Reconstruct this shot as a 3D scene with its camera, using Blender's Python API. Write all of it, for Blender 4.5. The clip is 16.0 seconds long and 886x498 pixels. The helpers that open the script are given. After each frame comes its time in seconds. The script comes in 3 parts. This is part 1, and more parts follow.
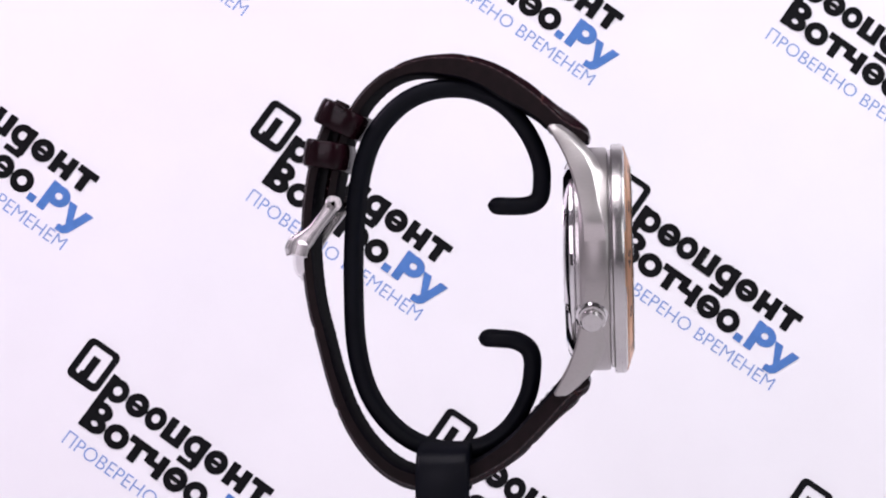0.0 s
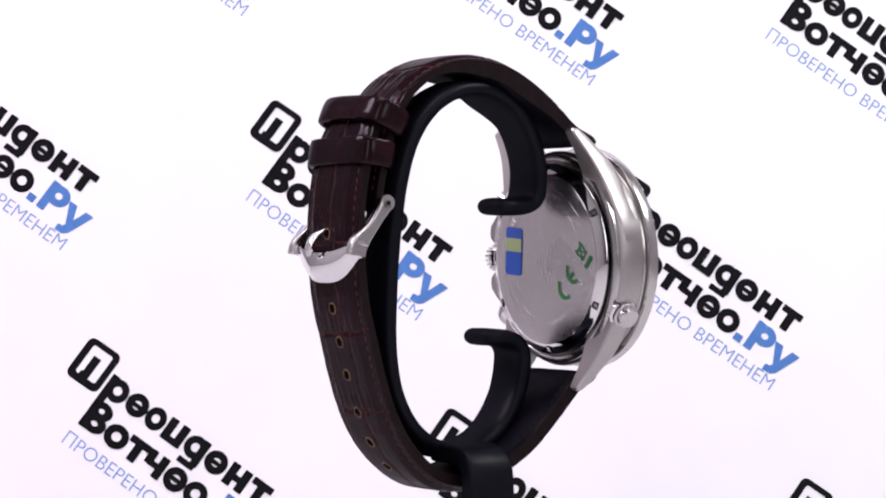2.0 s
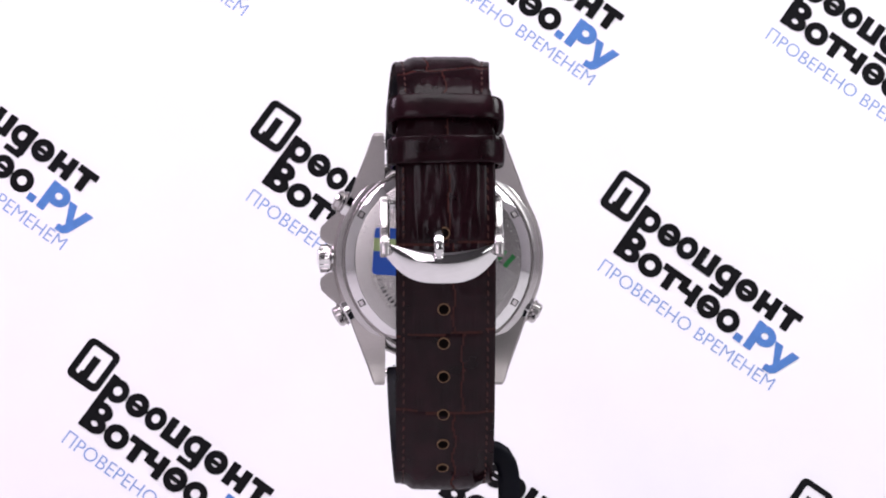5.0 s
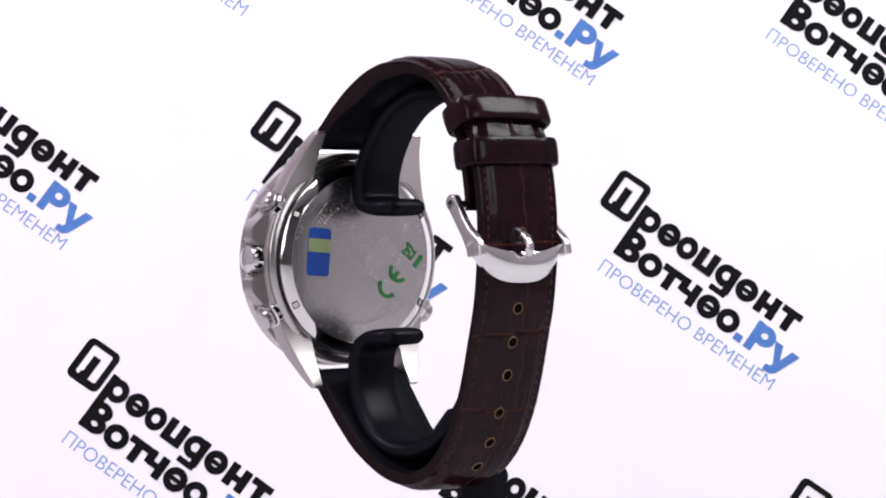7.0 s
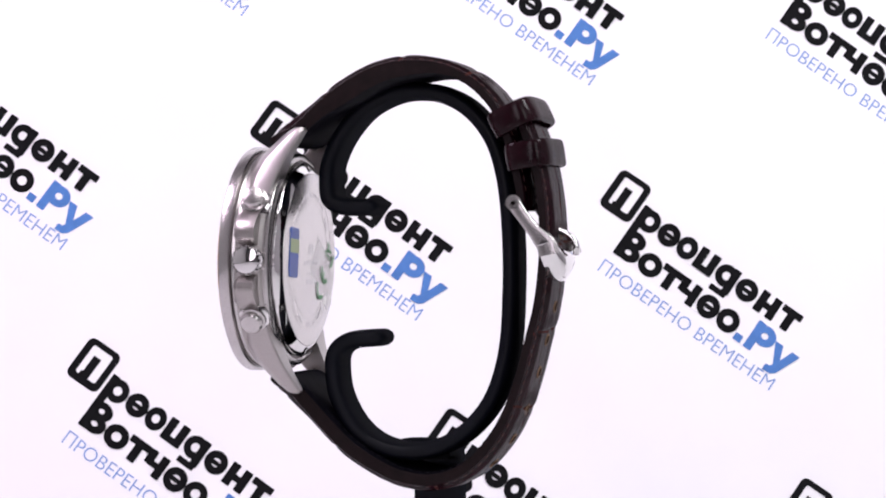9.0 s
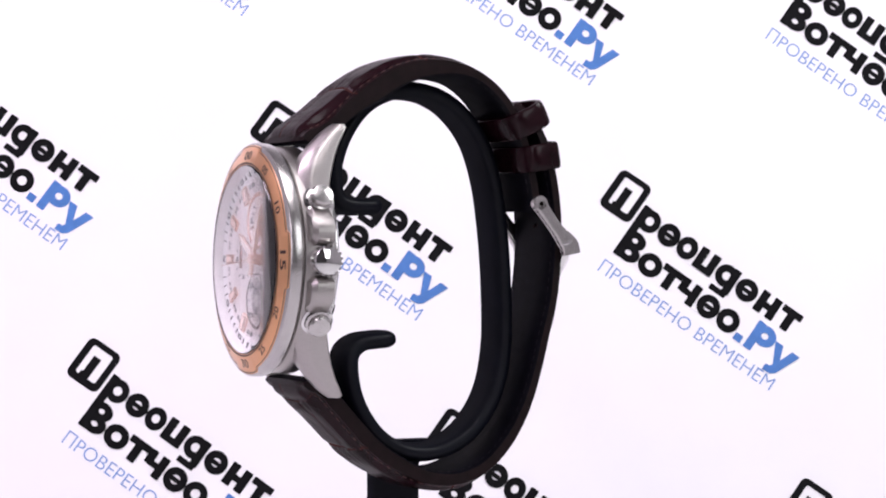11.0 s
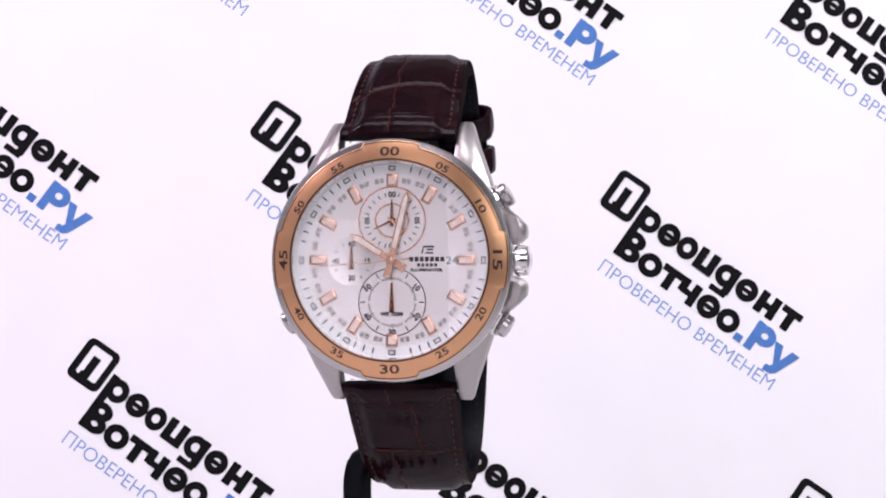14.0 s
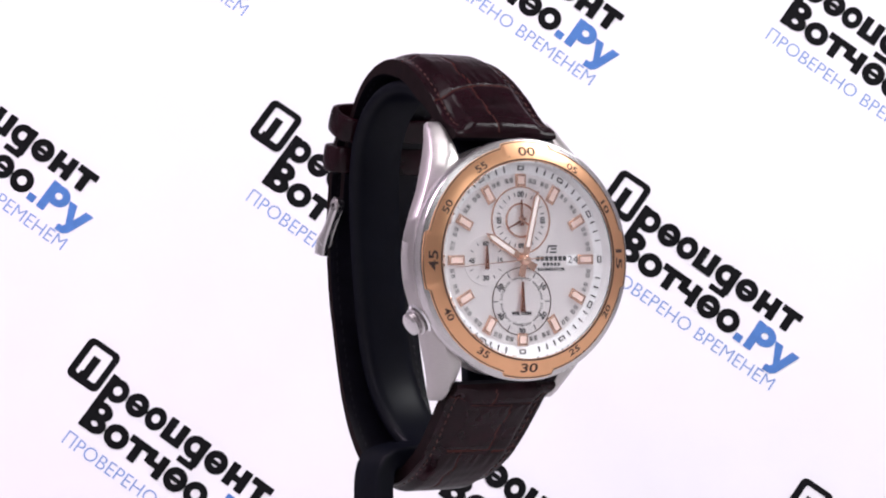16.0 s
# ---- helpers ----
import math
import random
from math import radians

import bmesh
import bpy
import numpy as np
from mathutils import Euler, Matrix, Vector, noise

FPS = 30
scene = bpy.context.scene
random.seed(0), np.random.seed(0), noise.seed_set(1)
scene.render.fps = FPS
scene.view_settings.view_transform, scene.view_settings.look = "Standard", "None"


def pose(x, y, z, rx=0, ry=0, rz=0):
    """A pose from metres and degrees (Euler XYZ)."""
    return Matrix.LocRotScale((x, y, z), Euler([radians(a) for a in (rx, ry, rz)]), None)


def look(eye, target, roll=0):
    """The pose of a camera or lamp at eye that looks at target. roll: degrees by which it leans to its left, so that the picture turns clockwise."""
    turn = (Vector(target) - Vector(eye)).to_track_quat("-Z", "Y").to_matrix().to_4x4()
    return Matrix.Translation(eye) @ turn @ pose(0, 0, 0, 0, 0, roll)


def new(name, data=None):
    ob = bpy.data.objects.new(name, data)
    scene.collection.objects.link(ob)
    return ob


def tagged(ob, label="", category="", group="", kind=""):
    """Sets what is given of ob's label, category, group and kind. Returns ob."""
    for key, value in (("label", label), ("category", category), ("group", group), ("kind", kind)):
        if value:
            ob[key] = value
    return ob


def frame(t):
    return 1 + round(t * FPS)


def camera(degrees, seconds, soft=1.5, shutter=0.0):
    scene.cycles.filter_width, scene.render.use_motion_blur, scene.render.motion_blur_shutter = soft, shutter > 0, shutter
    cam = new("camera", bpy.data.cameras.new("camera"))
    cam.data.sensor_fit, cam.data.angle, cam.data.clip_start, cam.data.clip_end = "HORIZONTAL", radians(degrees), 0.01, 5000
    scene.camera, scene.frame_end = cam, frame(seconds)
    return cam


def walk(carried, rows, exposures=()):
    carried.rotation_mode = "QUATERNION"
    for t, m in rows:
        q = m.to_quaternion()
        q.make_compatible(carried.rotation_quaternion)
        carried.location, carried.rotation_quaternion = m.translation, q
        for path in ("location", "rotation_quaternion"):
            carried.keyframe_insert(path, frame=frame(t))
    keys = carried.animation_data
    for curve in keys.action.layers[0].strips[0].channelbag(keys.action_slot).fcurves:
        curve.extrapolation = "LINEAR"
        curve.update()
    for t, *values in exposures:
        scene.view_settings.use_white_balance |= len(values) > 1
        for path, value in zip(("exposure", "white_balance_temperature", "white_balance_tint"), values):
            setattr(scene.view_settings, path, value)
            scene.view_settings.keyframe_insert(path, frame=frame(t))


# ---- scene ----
import itertools

# ---------------------------------------------------------------- camera
ZC = 0.112                      # height of the watch's centre over the table
DIST = 0.520                    # camera to the turning axis
eye = Vector((0, -DIST, ZC + 0.00421))
aim = eye + Vector((math.tan(radians(0.22)), 1, math.tan(radians(-0.233))))
cam = camera(18.93, 16.0, soft=2.0)
walk(cam, [(0, look(eye, aim, -0.156)), (16, look(eye, aim, -0.156))],
     exposures=[(0, -0.31, 6320, 18), (0.6, -0.26, 6320, 18), (1.2, -0.15, 6380, 16), (9, -0.15, 6380, 16), (13.4, -0.15, 6380, 16), (14.0, -0.26, 6340, 18), (14.6, -0.25, 6340, 18), (15.4, -0.15, 6380, 16), (16, -0.15, 6380, 16)])


def turn_at(t):
    """Turn of the carousel in degrees; its drive surges a little, every two and a half seconds."""
    k = (t - 8) / 8
    steady = -2.14464 + 2.63406 * k + 0.00517 * k ** 2 + 0.01954 * k ** 3
    beat = 2 * math.pi * t / 2.50606
    return math.degrees(steady + 0.00585 * math.sin(beat) + 0.01215 * math.cos(beat))


# ---------------------------------------------------------------- light
world = bpy.data.worlds.new("studio_world")
scene.world = world
world.use_nodes = True
world.node_tree.nodes["Background"].inputs[0].default_value = (0.9, 0.92, 1, 1)
world.node_tree.nodes["Background"].inputs[1].default_value = 0.02


def area(name, at, to, sx, sy, watts, colour):
    d = bpy.data.lights.new(name, "AREA")
    d.shape, d.size, d.size_y, d.energy, d.color = "RECTANGLE", sx, sy, watts, colour
    ob = new(name, d)
    ob.matrix_world = look(at, to)
    return ob


area("ceiling_lamp", (0, -0.22, 0.86), (0, -0.2, 0), 0.5, 0.45, 3.3, (1, 0.98, 0.98))
area("lamp_west", (-0.17, -0.95, 0.46), (-0.02, 0.1, 0.3), 0.26, 0.78, 1.9, (1, 0.93, 0.99))
# added fill from the right, faintly green, with no known source
area("fill_east", (0.5, -0.66, 0.42), (0, 0.1, 0.12), 0.3, 0.4, 1.1, (0.96, 1, 0.98))
# added pair that brightens the sheet and tints its left side pink
area("backdrop_fill_west", (-0.42, -0.02, 0.52), (0.02, 0.3, 0.06), 0.22, 0.22, 2.1, (1, 0.83, 1))
area("backdrop_fill_east", (0.42, -0.02, 0.52), (-0.02, 0.3, 0.06), 0.22, 0.22, 2.1, (0.965, 1, 0.98))

# ---------------------------------------------------------------- materials
S = 0.001                       # all shapes below are drawn in millimetres


def mat(name, colour, rough=0.5, metal=0.0, spread=0.06, scale=400.0, bump=0.0, bump_scale=2000.0, coat=0.0,
        stretch=(1, 1, 1), second=None, spec=0.5, rough_var=0.1, sheen=None, edge_gloss=0.0):
    m = bpy.data.materials.new(name)
    m.use_nodes = True
    n, l = m.node_tree.nodes, m.node_tree.links
    b = n["Principled BSDF"]
    tc = n.new("ShaderNodeTexCoord")
    mp = n.new("ShaderNodeMapping")
    mp.inputs["Scale"].default_value = stretch
    l.new(tc.outputs["Object"], mp.inputs["Vector"])
    big = n.new("ShaderNodeTexNoise")
    big.inputs["Scale"].default_value, big.inputs["Detail"].default_value = scale, 4
    fine = n.new("ShaderNodeTexNoise")
    fine.inputs["Scale"].default_value, fine.inputs["Detail"].default_value = bump_scale, 3
    for tex in (big, fine):
        l.new(mp.outputs[0], tex.inputs["Vector"])
    ramp = n.new("ShaderNodeValToRGB")
    lo = second or [c * (1 - spread) for c in colour]
    hi = [min(1, c * (1 + spread)) for c in colour]
    ramp.color_ramp.elements[0].position, ramp.color_ramp.elements[1].position = 0.3, 0.7
    ramp.color_ramp.elements[0].color, ramp.color_ramp.elements[1].color = (*lo, 1), (*hi, 1)
    l.new(big.outputs["Fac"], ramp.inputs[0])
    l.new(ramp.outputs[0], b.inputs["Base Color"])
    rr = n.new("ShaderNodeMapRange")
    rr.inputs["To Min"].default_value, rr.inputs["To Max"].default_value = max(0.02, rough * (1 - rough_var)), rough * (1 + rough_var)
    l.new(fine.outputs["Fac"], rr.inputs["Value"])
    l.new(rr.outputs[0], b.inputs["Roughness"])
    b.inputs["Metallic"].default_value = metal
    b.inputs["Specular IOR Level"].default_value = spec
    b.inputs["Coat Weight"].default_value = coat
    b.inputs["Coat Roughness"].default_value = 0.25
    if bump:
        bp = n.new("ShaderNodeBump")
        bp.inputs["Strength"].default_value, bp.inputs["Distance"].default_value = bump, 0.0002
        l.new(fine.outputs["Fac"], bp.inputs["Height"])
        l.new(bp.outputs[0], b.inputs["Normal"])
    if sheen is not None:       # a dull body under a thin even gloss
        dull, gloss, mix = n.new("ShaderNodeBsdfDiffuse"), n.new("ShaderNodeBsdfGlossy"), n.new("ShaderNodeMixShader")
        mix.inputs[0].default_value = sheen
        if edge_gloss:          # more gloss at a slant
            fres, more = n.new("ShaderNodeFresnel"), n.new("ShaderNodeMath")
            fres.inputs["IOR"].default_value = 1.3
            more.operation = "MULTIPLY_ADD"
            more.inputs[1].default_value, more.inputs[2].default_value = edge_gloss, sheen
            l.new(fres.outputs[0], more.inputs[0])
            l.new(more.outputs[0], mix.inputs[0])
        gloss.inputs["Color"].default_value = (1, 1, 1, 1)
        l.new(ramp.outputs[0], dull.inputs["Color"])
        l.new(rr.outputs[0], gloss.inputs["Roughness"])
        if bump:
            l.new(bp.outputs[0], dull.inputs["Normal"])
            l.new(bp.outputs[0], gloss.inputs["Normal"])
        l.new(dull.outputs[0], mix.inputs[1])
        l.new(gloss.outputs[0], mix.inputs[2])
        l.new(mix.outputs[0], n["Material Output"].inputs["Surface"])
    return m


M_paper = mat("white_paper", (0.86, 0.85, 0.87), 0.6, spread=0.015, scale=30, bump=0.05, bump_scale=900)
# tones of the added walls, set by what the steel should mirror
M_wall = mat("grey_surround", (0.36, 0.35, 0.36), 0.8, spread=0.03, scale=20, bump=0.1, bump_scale=800)
M_pale = mat("pale_surround", (0.46, 0.448, 0.456), 0.8, spread=0.03, scale=20, bump=0.1, bump_scale=800)
M_room = mat("dark_surround", (0.10, 0.097, 0.10), 0.85, spread=0.08, scale=15, bump=0.1, bump_scale=700)
M_table = mat("pale_grey_board", (0.62, 0.62, 0.625), 0.5, spread=0.04, scale=25)
M_ink = mat("black_ink", (0.006, 0.006, 0.007), 0.6, spread=0.25, scale=300, sheen=0.004)
M_blue = mat("blue_ink", (0.075, 0.195, 0.50), 0.6, spread=0.08, scale=300, spec=0.2)
M_slogan = mat("slogan_blue_ink", (0.20, 0.32, 0.62), 0.6, spread=0.08, scale=300, spec=0.2)
M_brush = mat("brushed_steel", (0.44, 0.412, 0.402), 0.34, 1.0, 0.05, 900, 0.12, 1600, stretch=(1, 1, 14))
M_lug = mat("satin_lug_steel", (0.44, 0.412, 0.402), 0.34, 1.0, 0.05, 900, 0.1, 1600, stretch=(1, 1, 14))
M_polish = mat("polished_steel", (0.78, 0.765, 0.765), 0.06, 1.0, 0.02, 300, rough_var=0.4)
M_satin = mat("satin_steel", (0.56, 0.535, 0.53), 0.24, 1.0, 0.04, 500, 0.08, 1600)
M_seam = mat("black_waxed_thread", (0.012, 0.011, 0.015), 0.3, 0.0, 0.3, 900, 0.4, 3000, sheen=0.014)
M_edge = mat("dark_cut_edge", (0.008, 0.0032, 0.004), 0.45, 0.0, 0.3, 500, 0.2, 1500, sheen=0.012)
M_back = mat("satin_steel_back", (0.66, 0.63, 0.62), 0.27, 1.0, 0.03, 90, rough_var=0.04)
M_rose = mat("rose_gold_plating", (0.80, 0.43, 0.235), 0.29, 0.9, 0.04, 300, 0.05, 1800)
M_rose2 = mat("rose_gold_trim", (0.72, 0.46, 0.35), 0.24, 0.9, 0.04, 300)
M_dial = mat("silver_dial", (0.79, 0.755, 0.755), 0.28, 0.5, 0.012, 60, rough_var=0.03)
# rose gold with its dark reflection worked into the base colour
M_rose_dark = mat("darkened_rose_gold_trim", (0.42, 0.20, 0.14), 0.16, 1.0, 0.04, 300)
M_chapter = mat("white_chapter_ring", (0.80, 0.80, 0.81), 0.4, 0.0, 0.02, 300)
M_lume = mat("cream_lume", (0.80, 0.72, 0.68), 0.5, 0.0, 0.03, 600)
M_fill = mat("rose_lume", (0.80, 0.60, 0.53), 0.4, 0.2, 0.03, 600)
M_print = mat("dial_print", (0.03, 0.03, 0.035), 0.5, 0.0, 0.2, 500)
M_grey = mat("grey_dial_print", (0.16, 0.155, 0.155), 0.5, 0.0, 0.1, 500)
M_num = mat("dark_brown_numeral", (0.05, 0.022, 0.015), 0.45, 0.0, 0.2, 500)
M_leather = mat("brown_leather", (0.0130, 0.0032, 0.0055), 0.18, 0.0, 0.3, 160, 0.14, 1300, second=(0.0065, 0.0020, 0.0031), sheen=0.0095, edge_gloss=0.26)
M_groove = mat("rubbed_leather_edge", (0.042, 0.010, 0.008), 0.5, 0.0, 0.3, 500, 0.2, 1500, sheen=0.01)
M_lining = mat("black_lining", (0.004, 0.0037, 0.0066), 0.32, 0.0, 0.3, 400, 0.4, 2200, sheen=0.013)
M_thread = mat("brown_thread", (0.045, 0.013, 0.010), 0.6, 0.0, 0.3, 900, 0.4, 3000, spec=0.25)
M_tan = mat("raw_leather_hole", (0.15, 0.08, 0.037), 0.7, 0.0, 0.25, 800)
# near-black that stands for the shade inside holes and notches
M_black = mat("hole_shade", (0.003, 0.002, 0.002), 0.9, 0.0, 0.2, 500, sheen=0.001)
M_rubber = mat("black_plastic", (0.0035, 0.004, 0.0075), 0.38, 0.0, 0.15, 200, 0.08, 2600, sheen=0.010)
M_sblue = mat("blue_sticker", (0.009, 0.075, 0.42), 0.35, 0.0, 0.05, 300)
M_syel = mat("yellow_green_sticker", (0.33, 0.43, 0.19), 0.35, 0.0, 0.05, 300)
M_green = mat("green_ink", (0.015, 0.20, 0.045), 0.4, 0.0, 0.1, 500)


def glass(name, tint, rough):
    m = bpy.data.materials.new(name)
    m.use_nodes = True
    b = m.node_tree.nodes["Principled BSDF"]
    b.inputs["Base Color"].default_value = (*tint, 1)
    b.inputs["Roughness"].default_value = rough
    b.inputs["Transmission Weight"].default_value = 1
    b.inputs["IOR"].default_value = 1.46
    return m


M_glass = glass("mineral_glass", (1, 1, 1), 0.0)
M_film = mat("clear_film", (0.62, 0.62, 0.62), 0.25, spread=0.05)
M_film.node_tree.nodes["Principled BSDF"].inputs["Alpha"].default_value = 0.16


# ---------------------------------------------------------------- mesh helpers
def part(name, bm, material, parent=None, label="", smooth=True):
    bmesh.ops.recalc_face_normals(bm, faces=bm.faces)
    me = bpy.data.meshes.new(name)
    bm.to_mesh(me)
    bm.free()
    for m in material if isinstance(material, (list, tuple)) else [material]:
        me.materials.append(m)
    if smooth:
        me.shade_smooth()
        me.set_sharp_from_angle(angle=radians(35))
    ob = new(name, me)
    if parent:
        ob.parent = parent
    if label:
        ob["label"] = label
    return ob


def empty(name, m=None):
    ob = new(name)
    ob.empty_display_size = 0.01
    if m:
        ob.matrix_world = m
    return ob


OFF = -1.5                      # the watch sits a little to one side of the axis


NOD = 0.020                     # the watch hangs with its face turned a little upwards


def F(u, v, w):
    """Face space: u towards 3 o'clock, v towards 12 o'clock, w out of the dial."""
    return Vector(((u + OFF) * S, -(w - NOD * v) * S, (v + 0.13 + NOD * (w - 32)) * S))


FACE = Matrix(((S, 0, 0, OFF * S), (0, NOD * S, -S, 0), (0, S, NOD * S, (0.13 - 32 * NOD) * S), (0, 0, 0, 1)))


def box_bm(sx, sy, sz, m=None, bevel=0.0, seg=2):
    bm = bmesh.new()
    bmesh.ops.create_cube(bm, size=1, matrix=(m or Matrix()) @ Matrix.Diagonal((sx, sy, sz, 1)))
    if bevel:
        bmesh.ops.bevel(bm, geom=bm.edges[:], offset=bevel, segments=seg, affect="EDGES", profile=0.6)
    return bm


def lathe(profile, seg=96, m=FACE, close=False):
    bm = bmesh.new()
    rings = []
    for r, w in profile:
        if r < 1e-6:
            rings.append([bm.verts.new(m @ Vector((0, 0, w)))])
        else:
            rings.append([bm.verts.new(m @ Vector((r * math.sin(2 * math.pi * i / seg), r * math.cos(2 * math.pi * i / seg), w)))
                          for i in range(seg)])
    pairs = list(zip(rings, rings[1:]))
    if close:
        pairs.append((rings[-1], rings[0]))
    for a, b in pairs:
        for i in range(seg):
            j = (i + 1) % seg
            if len(a) == 1 and len(b) > 1:
                bm.faces.new((a[0], b[i], b[j]))
            elif len(b) == 1 and len(a) > 1:
                bm.faces.new((a[i], b[0], a[j]))
            elif len(a) > 1:
                bm.faces.new((a[i], b[i], b[j], a[j]))
    return bm


def prism(outline, w0, w1, bevel=0.0, m=FACE, bm=None, seg=2):
    """A plate with the outline (u, v) from w0 to w1, its front edge bevelled."""
    own = bm is None
    bm = bm or bmesh.new()
    a = [bm.verts.new((u, v, w0)) for u, v in outline]
    b = [bm.verts.new((u, v, w1)) for u, v in outline]
    n = len(a)
    fs = [bm.faces.new(a[::-1]), bm.faces.new(b)]
    fs += [bm.faces.new((a[i], a[(i + 1) % n], b[(i + 1) % n], b[i])) for i in range(n)]
    if bevel and own:
        es = [e for e in bm.edges if e.verts[0] in b and e.verts[1] in b]
        bmesh.ops.bevel(bm, geom=es, offset=bevel, segments=seg, affect="EDGES", profile=0.6)
        bmesh.ops.transform(bm, matrix=m, verts=bm.verts)
    else:
        bmesh.ops.transform(bm, matrix=m, verts=a + b)
    return bm


def rect(cx, cy, w, h, turn=0.0):
    c, s = math.cos(radians(turn)), math.sin(radians(turn))
    return [(cx + c * x + s * y, cy - s * x + c * y) for x, y in ((-w / 2, -h / 2), (w / 2, -h / 2), (w / 2, h / 2), (-w / 2, h / 2))]


def round_rect(cx, cy, w, h, r, k=5):
    pts = []
    for sx, sy, a0 in ((1, -1, -90), (1, 1, 0), (-1, 1, 90), (-1, -1, 180)):
        for i in range(k):
            a = radians(a0 + 90 * i / (k - 1))
            pts.append((cx + sx * (w / 2 - r) + r * math.cos(a), cy + sy * (h / 2 - r) + r * math.sin(a)))
    return pts


def annulus(bm, cx, cy, ro, ri, w, m, seg=40, sx=1.0, a0=0.0, a1=360.0, thick=0.0):
    """A flat ring, or a piece of one, clockwise from 12 o'clock."""
    full = abs(a1 - a0) >= 360
    n = seg if full else seg + 1
    A = [radians(a0 + (a1 - a0) * i / seg) for i in range(n)]
    o = [bm.verts.new(m @ Vector((cx + sx * ro * math.sin(a), cy + ro * math.cos(a), w))) for a in A]
    q = [bm.verts.new(m @ Vector((cx + sx * ri * math.sin(a), cy + ri * math.cos(a), w))) for a in A]
    for i in range(seg):
        j = (i + 1) % n
        bm.faces.new((o[i], q[i], q[j], o[j]))
    return bm


def spline(pts, n):
    """A smooth line through the points, n + 1 even steps."""
    P = [Vector(p) for p in pts]
    P = [2 * P[0] - P[1]] + P + [2 * P[-1] - P[-2]]
    out = []
    for i in range(1, len(P) - 2):
        for k in range(24):
            t = k / 24
            a, b, c, d = P[i - 1:i + 3]
            out.append(0.5 * (2 * b + (c - a) * t + (2 * a - 5 * b + 4 * c - d) * t * t + (3 * b - a - 3 * c + d) * t ** 3))
    out.append(P[-2])
    L = [0]
    for a, b in zip(out, out[1:]):
        L.append(L[-1] + (b - a).length)
    res, j = [], 0
    for i in range(n + 1):
        s = L[-1] * i / n
        while j < len(L) - 2 and L[j + 1] < s:
            j += 1
        f = (s - L[j]) / max(1e-9, L[j + 1] - L[j])
        res.append(out[j].lerp(out[j + 1], f))
    return res, L[-1]


def sweep_yz(path, section, sign=1, side=0.0):
    """Sweeps section(i, f), a closed list of (across x, out), along a line of (y, z) points in millimetres."""
    bm = bmesh.new()
    n = len(path) - 1
    rings = []
    for i, p in enumerate(path):
        d = (path[min(n, i + 1)] - path[max(0, i - 1)]).normalized()
        out = Vector((-d.y, d.x)) * sign
        x0 = side(p) if callable(side) else side
        rings.append([bm.verts.new(Vector((x0 + a, p.x + out.x * o, p.y + out.y * o)) * S) for a, o in section(i, i / n)])
    k = len(rings[0])
    for a, b in zip(rings, rings[1:]):
        for i in range(k):
            bm.faces.new((a[i], a[(i + 1) % k], b[(i + 1) % k], b[i]))
    bm.faces.new(rings[0][::-1])
    bm.faces.new(rings[-1])
    return bm


def text_bm(bm, body, size, m, width=None, bold=0.0, shear=0.0):
    """Adds flat lettering to bm, centred on the origin of m; size is the height of a capital."""
    cu = bpy.data.curves.new("lettering", "FONT")
    cu.body, cu.size, cu.align_x, cu.align_y, cu.offset, cu.resolution_u, cu.shear = body, 1.0, "CENTER", "CENTER", bold, 3, shear
    ob = bpy.data.objects.new("lettering", cu)
    scene.collection.objects.link(ob)
    bpy.context.view_layer.update()
    me = bpy.data.meshes.new_from_object(ob.evaluated_get(bpy.context.evaluated_depsgraph_get()))
    bpy.data.objects.remove(ob)
    bpy.data.curves.remove(cu)
    co = np.array([v.co[:] for v in me.vertices])
    lo, hi = co.min(0), co.max(0)
    sy = size / (hi[1] - lo[1])
    sx = width / (hi[0] - lo[0]) if width else sy
    mid = (lo + hi) / 2
    vs = [bm.verts.new(m @ Vector(((c[0] - mid[0]) * sx, (c[1] - mid[1]) * sy, 0))) for c in co]
    for p in me.polygons:
        try:
            bm.faces.new([vs[i] for i in p.vertices])
        except ValueError:
            pass
    bpy.data.meshes.remove(me)
    return bm


def on_face(u, v, w, turn=0.0):
    """Lettering's place on the face, turned clockwise by degrees."""
    return FACE @ Matrix.Translation((u, v, w)) @ Matrix.Rotation(radians(-turn), 4, "Z")


# ---------------------------------------------------------------- the place
def slab(name, lo, hi, material, label, category):
    m = Matrix.Translation((Vector(lo) + Vector(hi)) / 2)
    ob = part(name, box_bm(hi[0] - lo[0], hi[1] - lo[1], hi[2] - lo[2], m, 0.002, 1), material, smooth=False)
    return tagged(ob, label, category, kind="structure")


BACK = 0.300                    # the printed sheet's distance behind the axis
slab("table", (-0.6, -1.0, -0.03), (0.6, 0.45, 0), M_table, "plain pale grey table board under the watch stand", "table")
# unseen walls and ceiling, added to bounce light and give reflections
slab("wall_west", (-0.63, -1.0, 0), (-0.6, 0.45, 0.9), M_pale, "unseen pale side wall, added to brighten reflections", "wall")
slab("wall_east", (0.6, -1.0, 0), (0.63, 0.45, 0.9), M_wall, "unseen grey side wall, added to close in the light", "wall")
slab("wall_south", (-0.63, -1.03, 0), (0.63, -1.0, 0.9), M_room, "unseen dark wall behind the camera, added for dark reflections", "wall")
slab("wall_north", (-0.63, 0.45, 0), (0.63, 0.48, 0.9), M_wall, "unseen grey wall behind printed sheet, added to close in the light", "wall")
slab("ceiling", (-0.63, -1.03, 0.9), (0.63, 0.48, 0.93), M_wall, "unseen grey ceiling, added to close in the light", "ceiling")

